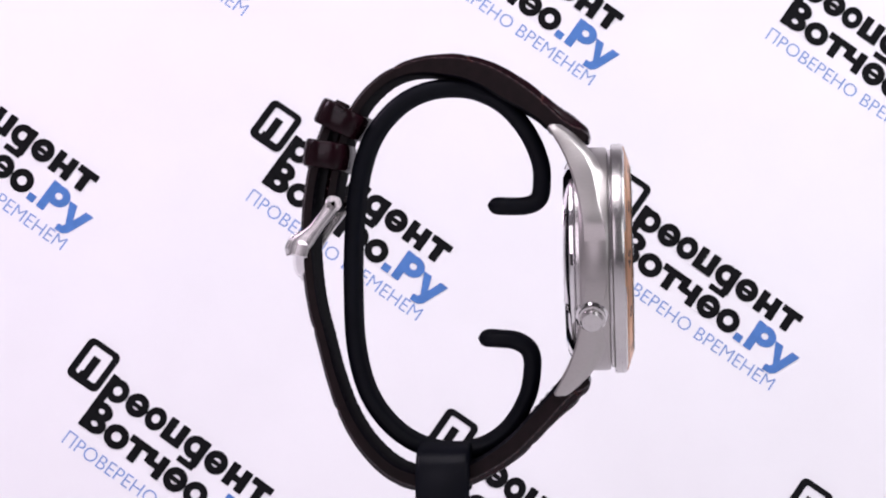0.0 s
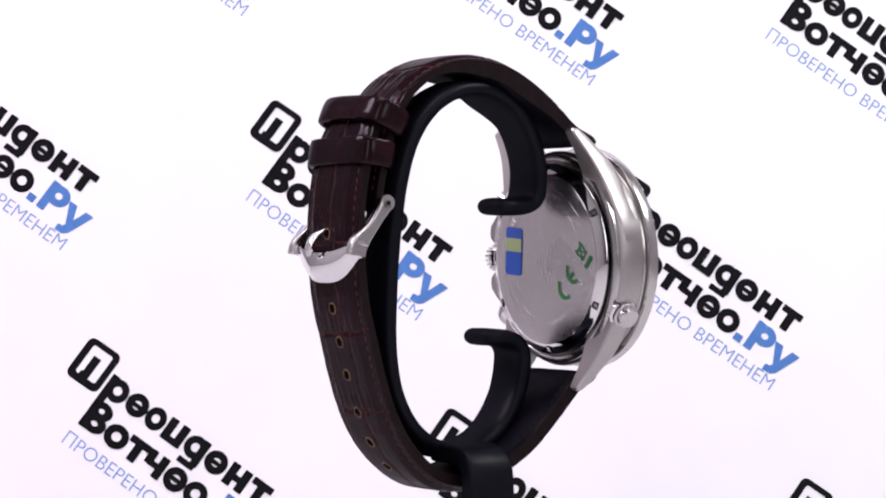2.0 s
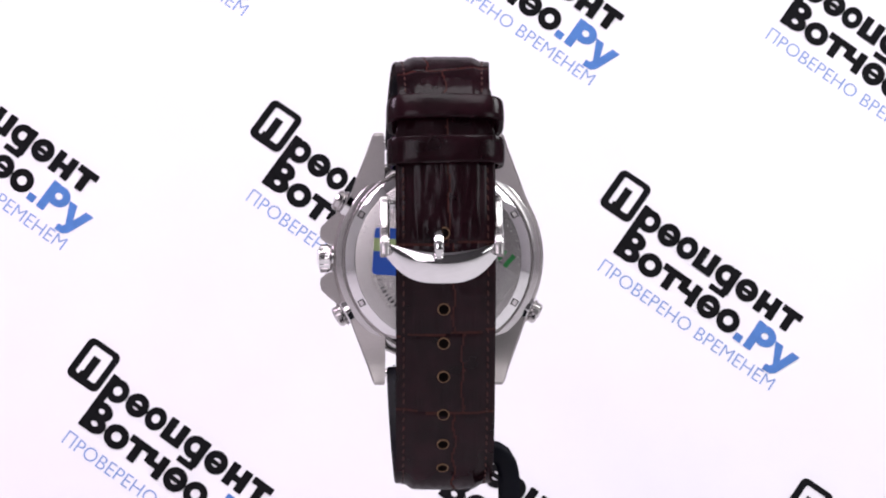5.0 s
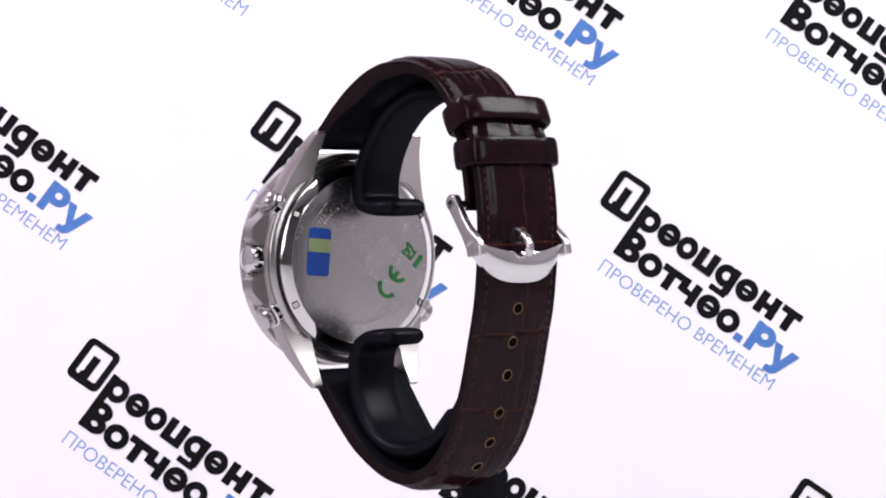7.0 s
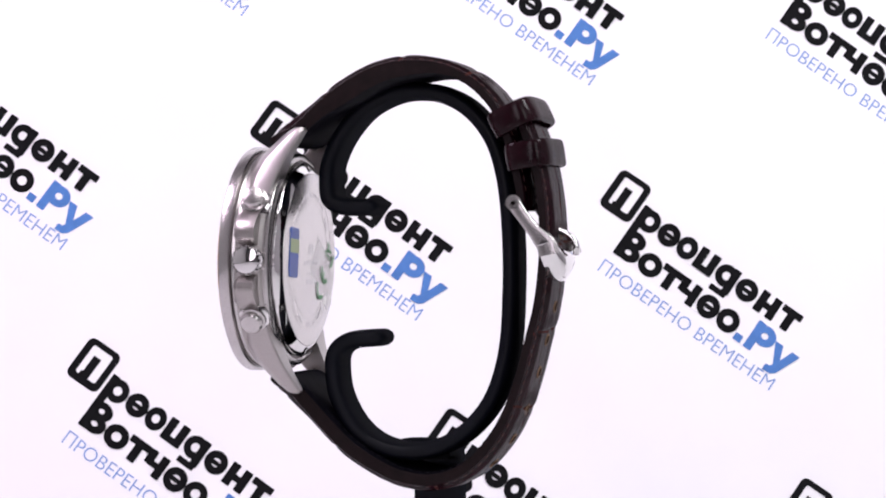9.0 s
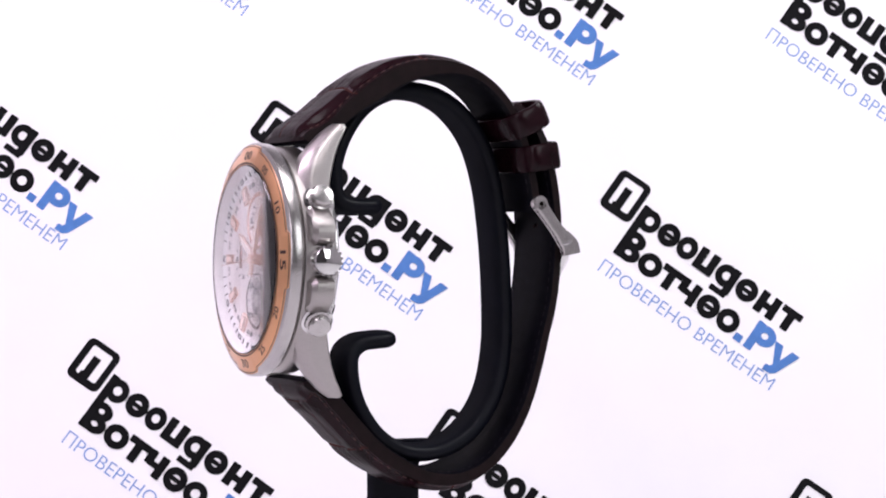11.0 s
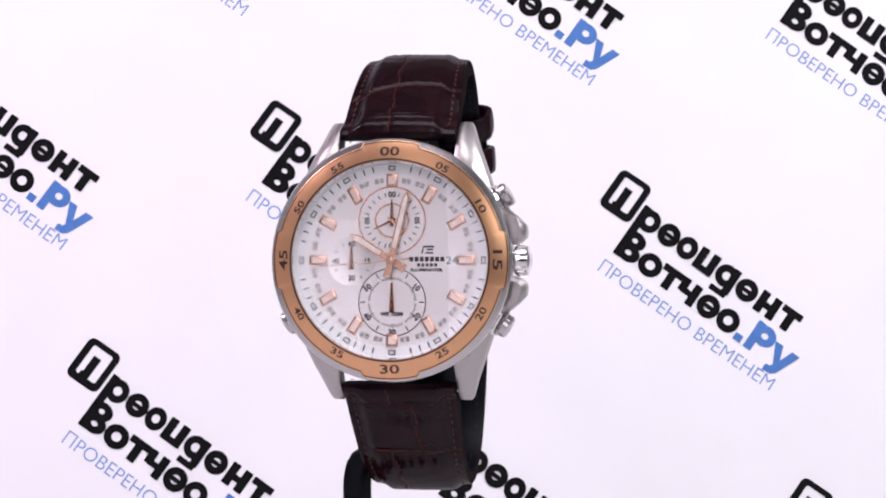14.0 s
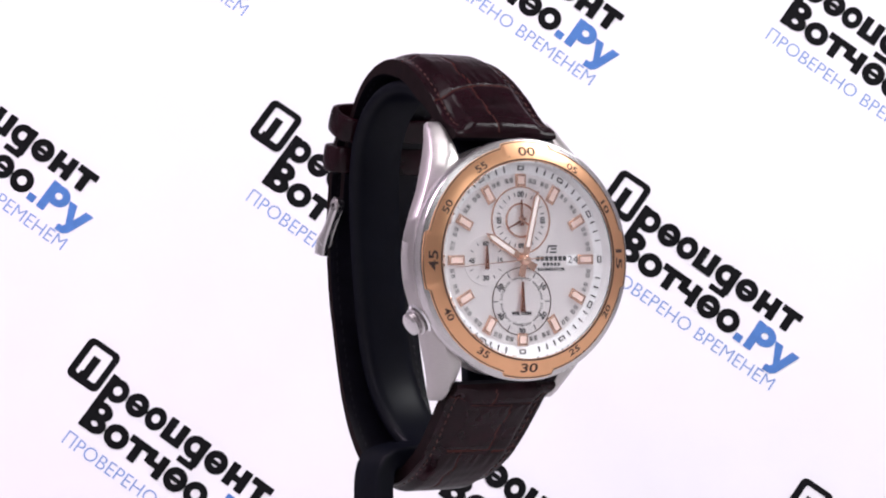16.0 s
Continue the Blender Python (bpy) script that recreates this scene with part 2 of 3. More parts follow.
# the sheet leans back a little; its own space is across, up and out of the paper
LEAN, SWING = radians(11.36), radians(4.07)
TURN = look(eye, aim, -0.156).to_3x3() @ Matrix(((1, 0, 0), (0, 0, 1), (0, -1, 0)))
SX = TURN @ Vector((math.cos(SWING), math.sin(SWING), 0))
SZ = TURN @ Vector((0, math.sin(LEAN), math.cos(LEAN)))
SN = SX.cross(SZ).normalized()
SO = eye + TURN @ Vector((0, DIST + BACK, 0))
SHEET = Matrix(((SX.x, SZ.x, SN.x, SO.x), (SX.y, SZ.y, SN.y, SO.y), (SX.z, SZ.z, SN.z, SO.z), (0, 0, 0, 1)))
bm = box_bm(0.68, 0.42, 0.004, Matrix.Translation((0, 0.21 - 0.1135, -0.002)), 0.0005, 1)
bmesh.ops.transform(bm, matrix=SHEET, verts=bm.verts)
backdrop = tagged(part("backdrop", bm, M_paper, smooth=False), "white printed paper backdrop with slanting black and blue marks", "backdrop", kind="structure")


def print_frame(x, y, lift):
    """Print units to the sheet: u along the slanting lines, v up."""
    k = 0.17443 * S
    c, q = k * math.cos(radians(34.92)), k * math.sin(radians(34.92))
    return SHEET @ Matrix(((c, q, 0, x * S), (-q, c, 0, y * S), (0, 0, S, lift), (0, 0, 0, 1)))


LEVEL = itertools.count()


def level():
    """Each printed shape lies a hair over the one before."""
    return 0.004 * (next(LEVEL) % 40)


def ring_glyph(bm, u, v, w, h, t, gap=None):
    """A heavy rounded ring, open on one side where gap is given."""
    a0, a1 = gap or (0, 360)
    annulus(bm, u + w / 2, v + h / 2, h / 2, h / 2 - t, level(), Matrix(), 24, w / h, a0, a1)


def flat_shape(bm, pts):
    z = level()
    bm.faces.new([bm.verts.new((u, v, z)) for u, v in pts])


def bar_glyph(bm, u, v, w, h):
    flat_shape(bm, round_rect(u + w / 2, v + h / 2, w, h, 1.6, 3))


def emblem():
    """Frame-shaped emblem: a rounded square ring with a heavy stroke inside."""
    bm = bmesh.new()
    o, q = round_rect(-35, 140, 66, 80, 12), round_rect(-34.5, 141.5, 41, 56, 4)
    z = level()
    a = [bm.verts.new((u, v, z)) for u, v in o]
    b = [bm.verts.new((u, v, z)) for u, v in q]
    for i in range(len(a)):
        j = (i + 1) % len(a)
        bm.faces.new((a[i], a[j], b[j], b[i]))
    flat_shape(bm, [(-48, 112), (-29, 112), (-29, 154), (-44, 154), (-44, 121), (-48, 121)])
    return bm


def heavy_marks():
    """Two lines of heavy plain rings, bars and blocks."""
    bm = bmesh.new()
    v, h, t = 106.0, 42, 13                     # first line
    bar_glyph(bm, 2, v - 14, 14.5, 56)
    ring_glyph(bm, 5, v, 40, h, t)
    ring_glyph(bm, 46, v, 41, h, t)
    flat_shape(bm, rect(66, v + 20, 26, 8))
    ring_glyph(bm, 87, v, 37, h, t)
    for u in (127, 151):
        bar_glyph(bm, u, v, 15, h)
    bar_glyph(bm, 134, v, 20, 12)
    ring_glyph(bm, 169, v, 40, h, t)
    bar_glyph(bm, 195, v - 9, 14.5, 51)
    bar_glyph(bm, 174, v - 16, 33, 11)
    ring_glyph(bm, 212, v, 41, h, t)
    flat_shape(bm, rect(232, v + 20, 26, 8))
    for u in (257, 282):
        bar_glyph(bm, u, v, 15, h)
    flat_shape(bm, rect(277, v + 19, 22, 12))
    bar_glyph(bm, 301, v + 29, 40, 13)
    bar_glyph(bm, 314, v, 15, 34)
    v = 42.0                                    # second line
    bar_glyph(bm, 2, v, 15, 57)
    ring_glyph(bm, 3, v, 44, 33, 12)
    ring_glyph(bm, 3, v + 24.5, 41, 32.5, 12)
    ring_glyph(bm, 47, v - 1, 44, h + 1, t)
    bar_glyph(bm, 90, v + 29, 40, 13)
    bar_glyph(bm, 103, v, 15, 34)
    bar_glyph(bm, 130, v + 15, 15, 27)
    bar_glyph(bm, 154, v, 15, h)
    bar_glyph(bm, 136, v + 14, 22, 11)
    ring_glyph(bm, 172, v - 1, 42, h + 1, t)
    flat_shape(bm, rect(193, v + 20, 26, 8))
    ring_glyph(bm, 214, v - 1, 42, h + 1, t)
    return bm


def blue_marks():
    bm = bmesh.new()
    v = 41.0
    bar_glyph(bm, 258, v, 15, 14)
    bar_glyph(bm, 280, v, 15.5, 56)
    ring_glyph(bm, 282, v + 18, 42, 38, 13)
    flat_shape(bm, [(323, v + 42), (339, v + 42), (348, v + 17), (358, v + 42), (374, v + 42), (354, v - 6), (346, v - 13),
                    (330, v - 14), (330, v - 2), (338, v - 1), (341, v + 4)])
    return bm


def slogan():
    bm = bmesh.new()
    text_bm(bm, "ПPOBEPEHO BPEMEHEM", 25.5, Matrix.Translation((185, 12.3, 0)), width=372, bold=-0.009)
    for vert in bm.verts:
        vert.co.y -= 0.013 * vert.co.x
    return bm


def flat_part(name, maker, m, material, parent, label=""):
    bm = maker()
    bmesh.ops.transform(bm, matrix=m, verts=bm.verts)
    return part(name, bm, material, parent, label, smooth=False)


LOGOS = [(0, 0), (0, 1), (1, 0), (1, 1), (2, 0), (0, 2), (1, 2), (-1, 1), (-1, 2)]
for i, j in LOGOS:
    m = print_frame(-115.12 + 108.9 * i + 54.21 * j, -59.36 - 22.01 * i + 74.64 * j, 0.0001)
    flat_part("emblem", emblem, m, M_ink, backdrop, "black rounded square emblem")
    wide = m @ Matrix(((1.025, 0, 0, 1), (-0.02, 1, 0, 0), (0, 0, 1, 0), (0, 0, 0, 1)))
    flat_part("heavy_mark", heavy_marks, wide, M_ink, backdrop, "two lines of heavy black marks")
    flat_part("blue_mark", blue_marks, wide, M_blue, backdrop, "heavy blue marks")
    flat_part("slogan", slogan, m, M_slogan, backdrop, "thin blue capitals of a slogan")


# ---------------------------------------------------------------- the stand
def smooth_step(a, b, x):
    t = max(0.0, min(1.0, (x - a) / (b - a)))
    return t * t * (3 - 2 * t)


def build_stand():
    stand = empty("watch_stand")
    tagged(stand, "matt black plastic C-shaped watch stand with one side post", "watch stand")
    line, _ = spline([(-10.9, 10.6), (-14, 10.4), (-18.2, 10.5), (-20.6, 11.7), (-21.3, 14.5), (-21.0, 19), (-18.6, 24.6), (-14.4, 29.6),
                      (-9, 32.5), (-3.8, 33.2), (1.8, 32.2), (7.0, 29.0), (11.3, 23.4), (13.8, 15.5), (15.0, 5), (15.3, -6), (14.8, -17),
                      (12.6, -25.7), (8.4, -32.0), (3.0, -35.9), (-3.4, -37.4), (-9.8, -36.3), (-14.7, -32.8), (-18.2, -27.0),
                      (-19.3, -21.2), (-18.8, -17.8), (-16.4, -15.9), (-12.8, -15.4), (-8.9, -15.2)], 320)

    def section(i, f):
        end = min(f, 1 - f) * 150
        e = min(1.0, (end + 0.02) / 1.8)
        k = math.sqrt(1 - (1 - e) ** 2)
        w, h = 5.4 * (0.5 + 0.5 * math.sqrt(1 - (1 - min(1, end / 3.2)) ** 2)), 1.75 * k
        return [(w * math.copysign(abs(math.cos(a)) ** 0.55, math.cos(a)), h * math.copysign(abs(math.sin(a)) ** 0.75, math.sin(a)))
                for a in [2 * math.pi * q / 20 for q in range(20)]]
    # the cuff stands a little askew to the watch that it holds
    part("cuff", sweep_yz([Vector(p) for p in line], section, sign=1, side=lambda p: -3.0 - 0.105 * p.x - 0.085 * p.y), M_rubber, stand)
    # arm and post: one bent flat bar
    pts, _ = spline([(-2.5, -37.2), (-6, -37.3), (-10.5, -37.6), (-13.4, -38.6), (-14.6, -41.5), (-14.8, -46), (-14.8, -60), (-14.8, -85), (-14.8, -111.9)], 60)
    bm = bmesh.new()
    rings = []
    n = len(pts) - 1
    for i, p in enumerate(pts):
        d = (pts[min(n, i + 1)] - pts[max(0, i - 1)]).normalized()
        o = Vector((-d.y, d.x))
        rings.append([bm.verts.new(Vector((p.x + o.x * h, -2.6 + b, p.y + o.y * h)) * S)
                      for b, h in round_rect(0, 0, 10.2, 3.9, 0.9, 4)])
    k = len(rings[0])
    for a, b in zip(rings, rings[1:]):
        for i in range(k):
            bm.faces.new((a[i], a[(i + 1) % k], b[(i + 1) % k], b[i]))
    bm.faces.new(rings[0][::-1])
    bm.faces.new(rings[-1])
    part("post", bm, M_rubber, stand)
    return stand


# ---------------------------------------------------------------- the watch
def flat_outline(pts, w, m):
    bm = bmesh.new()
    bm.faces.new([bm.verts.new(m @ Vector((u, v, w))) for u, v in pts])
    return bm


def build_case(watch):
    case = part("case", lathe([(18.9, 28.6), (19.3, 28.9), (20.9, 28.7), (21.3, 28.9), (21.62, 29.4), (21.65, 33.6), (21.45, 34.2), (20.6, 34.3), (17.5, 34.3), (17.0, 33.8), (16.9, 29)], 160, close=True),
                M_brush, watch, "brushed steel case middle")
    # lugs: four horns, each a swept tapering block
    for sx in (-1, 1):
        for sy in (-1, 1):
            bm = bmesh.new()
            rows = []
            #      v     inner  outer  back  front
            for v, xi, xo, wb, wf in ((2.0, 14, 21.45, 29.6, 34.0), (4.5, 13.8, 21.28, 29.42, 34.12), (6.5, 13.5, 20.8, 29.35, 34.17), (8.5, 13.2, 20.1, 29.2, 34.2), (10.0, 13, 19.45, 29.0, 34.2), (13.0, 11.4, 18.1, 28.5, 34.15),
                                      (16.5, 10.9, 16.8, 27.5, 33.5), (19.5, 10.9, 15.6, 26.4, 32.2), (22.0, 10.9, 14.6, 25.2, 30.2), (24.0, 10.95, 13.9, 24.0, 28.2), (25.2, 11.0, 13.45, 23.3, 26.6), (25.8, 11.2, 13.0, 23.6, 25.6)):
                c = 0.35
                k = min(1.0, (wf - wb) / 5.0) * smooth_step(4, 13, v)
                sec = [(xi, wb), (xo - c, wb), (xo, wb + c), (xo, wf - 0.3 - 2.0 * k), (xo - 0.25, wf - 0.2 - 1.6 * k), (xo - 0.3 - 1.9 * k, wf - 0.05), (xi + 0.4, wf), (xi, wf - 0.3)]
                rows.append([bm.verts.new(F(sx * x, sy * v, w)) for x, w in sec])
            for a, b in zip(rows, rows[1:]):
                for i in range(8):
                    bm.faces.new((a[i], a[(i + 1) % 8], b[(i + 1) % 8], b[i]))
            bm.faces.new(rows[0][::-1])
            bm.faces.new(rows[-1])
            part("lug", bm, M_lug, watch, "brushed steel lug with polished edge")
    for sy in (-1, 1):          # spring bars inside the strap's ends
        rod = bmesh.new()
        bmesh.ops.create_cone(rod, cap_ends=True, segments=16, radius1=0.75 * S, radius2=0.75 * S, depth=22.4 * S,
                              matrix=Matrix.Translation(F(0, sy * 23.6, 26.9)) @ Matrix.Rotation(radians(90), 4, "Y"))
        part("spring_bar", rod, M_polish, watch)
    # bezel body, polished, with four raised tabs
    part("bezel", lathe([(17.9, 34.2), (21.0, 34.35), (21.15, 34.9), (21.9, 35.0), (22.2, 35.2), (22.25, 36.9), (22.05, 37.28), (21.7, 37.42), (18.4, 38.45), (18.0, 38.2)], 192, close=True),
         M_satin, watch, "polished steel bezel ring")
    slope = lambda r: 38.67 - 0.32 * (r - 18.1)     # the insert falls away towards its rim
    bm = bmesh.new()
    out_, in_ = [], []
    n = 240
    for i in range(n):
        a = 360 * i / n
        d = abs((a + 45) % 90 - 45)
        r = 21.1 + 0.7 * (1 - smooth_step(13.8, 15.0, d))
        t = radians(a)
        out_.append([bm.verts.new(F(r * math.sin(t), r * math.cos(t), w)) for w in (slope(r) - 0.3, slope(r) - 0.06)]
                    + [bm.verts.new(F((r - 0.14) * math.sin(t), (r - 0.14) * math.cos(t), slope(r - 0.14)))])
        in_.append([bm.verts.new(F(18.1 * math.sin(t), 18.1 * math.cos(t), slope(18.1))), bm.verts.new(F(18.1 * math.sin(t), 18.1 * math.cos(t), 37.4))])
    for i in range(n):
        A, B = out_[i] + in_[i], out_[(i + 1) % n] + in_[(i + 1) % n]
        for k in range(4):
            bm.faces.new((A[k], A[k + 1], B[k + 1], B[k]))
    insert = part("bezel_insert", bm, M_rose, watch, "satin rose gold minute scale insert")
    line = bmesh.new()          # dark outline of the insert
    for i in range(n):
        q = []
        for a in (360 * i / n, 360 * (i + 1) / n):
            d = abs((a + 45) % 90 - 45)
            k = 1 - smooth_step(13.8, 15.0, d)
            t = radians(a)
            for r in (20.8 + 0.7 * k, 20.98 + 0.7 * k):
                q.append(line.verts.new(F(r * math.sin(t), r * math.cos(t), slope(r) + 0.03)))
        line.faces.new((q[0], q[1], q[3], q[2]))
    annulus(line, 0, 0, 18.5, 18.2, slope(18.2) + 0.03, FACE, 160)
    part("outline", line, M_num, insert)
    for k in range(12):
        a = 30 * k
        big = k % 3 == 0
        r = 19.8 if big else 19.4
        flip = k in (4, 5, 6, 7, 8)             # upright numerals in the lower half
        m = on_face(r * math.sin(radians(a)), r * math.cos(radians(a)), slope(r) + 0.035, a - 180 if flip else a) @ Matrix.Rotation(math.atan(0.32) * (1 if flip else -1), 4, "X")
        bm = text_bm(bmesh.new(), "%02d" % (5 * k), 1.75 if big else 1.35, m, width=3.6 if big else 2.5, bold=0.016)
        part("numeral", bm, M_num, insert, "dark engraved bezel numeral", smooth=False)
    # crystal
    glassy = part("crystal", lathe([(0, 38.1), (17.6, 38.05), (17.95, 38.1), (18.05, 38.6), (17.8, 38.85), (12, 38.95), (0, 39.0)], 96), M_glass, watch, "clear mineral crystal")
    glassy.visible_shadow = False
    # back
    back = part("case_back", lathe([(0, 25.8), (16.7, 25.8), (17.0, 25.84), (17.1, 26.0), (17.0, 26.9), (0, 26.9)], 128), M_back, watch, "satin steel screw-down case back")
    part("back_bevel", lathe([(17.12, 25.9), (19.0, 26.85), (19.15, 27.05), (19.15, 28.4), (17.2, 28.4)], 160, close=True), M_polish, watch, "polished sloping rim of the back")
    part("back_ring", lathe([(19.5, 28.9), (19.6, 27.75), (19.8, 27.6), (20.7, 27.85), (21.0, 28.15), (21.05, 28.9)], 160, close=True), M_satin, watch, "satin steel back ring")
    for k in range(6):          # wrench notches, each a black frame for the shade of its sunk edge
        a = 60 * k
        t = radians(a)
        m = on_face(18.15 * math.sin(t), 18.15 * math.cos(t), 26.42, a) @ Matrix.Rotation(math.atan(0.5), 4, "X")
        rim = bmesh.new()
        for x, y, w, h in ((-0.62, 0, 0.16, 1.3), (0.62, 0, 0.16, 1.3), (0, 0.6, 1.1, 0.16), (0, -0.6, 1.1, 0.16)):
            prism(rect(x, y, w, h), -0.16, 0.04, m=m, bm=rim)
        part("wrench_notch", rim, M_black, back, smooth=False)
        part("notch_floor", prism(rect(0, 0, 1.08, 1.04), -0.12, 0.02, m=m), M_satin, back, smooth=False)
    eng = bmesh.new()           # ring of engraving, too fine to read
    random.seed(5)
    for k in range(92):
        if 18 < k % 46 < 22:
            continue
        a = 360 * k / 92
        rr = 12.9
        if random.random() < 0.84:
            prism(rect(rr * math.sin(radians(a)), rr * math.cos(radians(a)), 0.5 * random.uniform(0.5, 1), 0.9, a), 25.74, 25.79, bm=eng)
    part("engraving", eng, M_polish, back, "fine illegible engraved marks")
    for r in (11.7, 14.1):
        part("engraved_ring", lathe([(r - 0.09, 25.82), (r - 0.05, 25.76), (r + 0.05, 25.76), (r + 0.09, 25.82)], 96), M_back, back)
    mark = bmesh.new()
    for dv, wd in ((2.6, 3.0), (1.5, 3.4), (-0.6, 9.0), (-2.6, 5.0), (-4.4, 6.5)):
        nb = max(3, int(wd / 1.1))
        for q in range(nb):
            prism(rect(-1.0 - wd / 2 + wd * (q + 0.5) / nb, dv, wd / nb * 0.62, 0.95), 25.74, 25.79, bm=mark)
    part("engraved_mark", mark, M_polish, back, "engraved plain shapes")
    # stickers, seen from behind: u runs the other way
    tilt = FACE @ Matrix.Translation((10.6, 1.5, 0)) @ Matrix.Rotation(radians(4), 4, "Z")
    part("blue_label", prism(round_rect(0, 0, 5.4, 9.7, 0.8), 25.62, 25.78, m=tilt), M_sblue, back, "blue label with a yellow-green stripe", smooth=False)
    part("yellow_stripe", prism(rect(0, 1.3, 5.4, 2.7), 25.56, 25.625, m=tilt), M_syel, back, smooth=False)
    m = FACE @ Matrix.Translation((-8.4, -2.8, 0)) @ Matrix.Rotation(radians(-52), 4, "Z")
    film = part("clear_label", flat_outline(round_rect(0, 0, 8.4, 14.5, 0.6), 25.7, m), M_film, back, "clear label with green marks", smooth=False)
    film.visible_shadow = False
    L = FACE @ Matrix.Translation((-9.4, -2.8, 25.6)) @ Matrix.Rotation(radians(180), 4, "Y") @ Matrix.Rotation(radians(49), 4, "Z") @ Matrix.Scale(1.42, 4)
    first, second, third = bmesh.new(), bmesh.new(), bmesh.new()
    annulus(first, -2.65, 0, 1.75, 1.2, 0, L, 20, 1, 190, 350)
    annulus(second, 0.32, 0, 1.75, 1.2, 0, L, 20, 1, 190, 350)
    for g, pts in ((second, rect(-0.55, 0, 1.5, 0.5)), (third, rect(3.6, -1.75, 2.1, 0.66)), (third, rect(3.6, 0.5, 0.24, 2.8, 38)), (third, rect(3.6, 0.5, 0.24, 2.8, -38)),
                   (third, rect(3.6, 1.1, 1.95, 0.24)), (third, rect(2.9, 0.3, 0.24, 1.75, -12)), (third, rect(4.3, 0.3, 0.24, 1.75, 12)), (third, rect(3.6, -0.55, 1.25, 0.24))):
        z = level()
        g.faces.new([g.verts.new(L @ Vector((u, v, -z))) for u, v in pts])
    for name, g in (("letter", first), ("letter", second), ("bin_symbol", third)):
        part(name, g, M_green, back, "green conformity mark", smooth=False)

    # crown, pushers
    def spin(angle, w, lay, r0):
        a = radians(angle)
        n_, t_ = Vector((math.sin(a), math.cos(a), 0)), Vector((math.cos(a), -math.sin(a), 0))
        m = Matrix(((t_.x, 0, n_.x, n_.x * r0), (t_.y, 0, n_.y, n_.y * r0), (0, 1, 0, w), (0, 0, 0, 1)))
        return FACE @ m
    crown = part("crown", lathe([(0, 20), (1.6, 20), (1.6, 21.8), (2.5, 22.0), (2.75, 22.3), (2.75, 24.0), (2.5, 24.5), (1.3, 24.95), (0, 25.0)], 40, spin(90, 30.9, 0, 0)), M_polish, watch, "polished fluted winding crown")
    fl = bmesh.new()
    for k in range(18):
        a = 2 * math.pi * k / 18
        mm = spin(90, 30.9, 0, 23.45) @ Matrix.Rotation(a, 4, "Z") @ Matrix.Translation((2.72, 0, 0))
        bmesh.ops.create_cube(fl, size=1, matrix=mm @ Matrix.Diagonal((0.42, 0.42, 1.7, 1)))
    part("fluting", fl, M_polish, crown)
    for ang in (59.5, 120.5, 240.5):
        r = 2.25 if ang > 200 else 2.2
        x = -0.1 if ang > 200 else 0.35
        p = part("pusher", lathe([(0, 20), (r * 0.72, 20), (r * 0.72, 22.1 + x), (r * 1.12, 22.2 + x), (r * 1.15, 22.6 + x), (r * 0.98, 22.75 + x), (r, 23.7 + x), (r * 0.85, 24.1 + x), (r * 0.3, 24.3 + x), (0, 24.3 + x)], 32,
                                 spin(ang, 30.9, 0, 0)), M_satin, watch, "satin steel push button with polished collar")
        part("collar", lathe([(r * 1.0, 20.6 + x), (r * 1.35, 20.6 + x), (r * 1.38, 21.7 + x), (r * 1.2, 22.0 + x), (r * 1.0, 22.0 + x)], 32, spin(ang, 30.9, 0, 0), close=True), M_polish, p)
    for sy in (-1, 1):          # crown guards
        g = [(19.5, 2.75), (22.4, 2.9), (23.3, 3.3), (24.2, 4.2), (24.35, 5.2), (24.1, 6.5), (22.6, 8.0), (21.0, 9.3), (19.3, 10.2), (18.0, 10.2)]
        bm = prism([(u, sy * v) for u, v in (g if sy > 0 else g[::-1])], 29.5, 33.7, 0.9, seg=1)
        part("crown_guard", bm, M_brush, watch, "brushed steel crown guard")
    return back


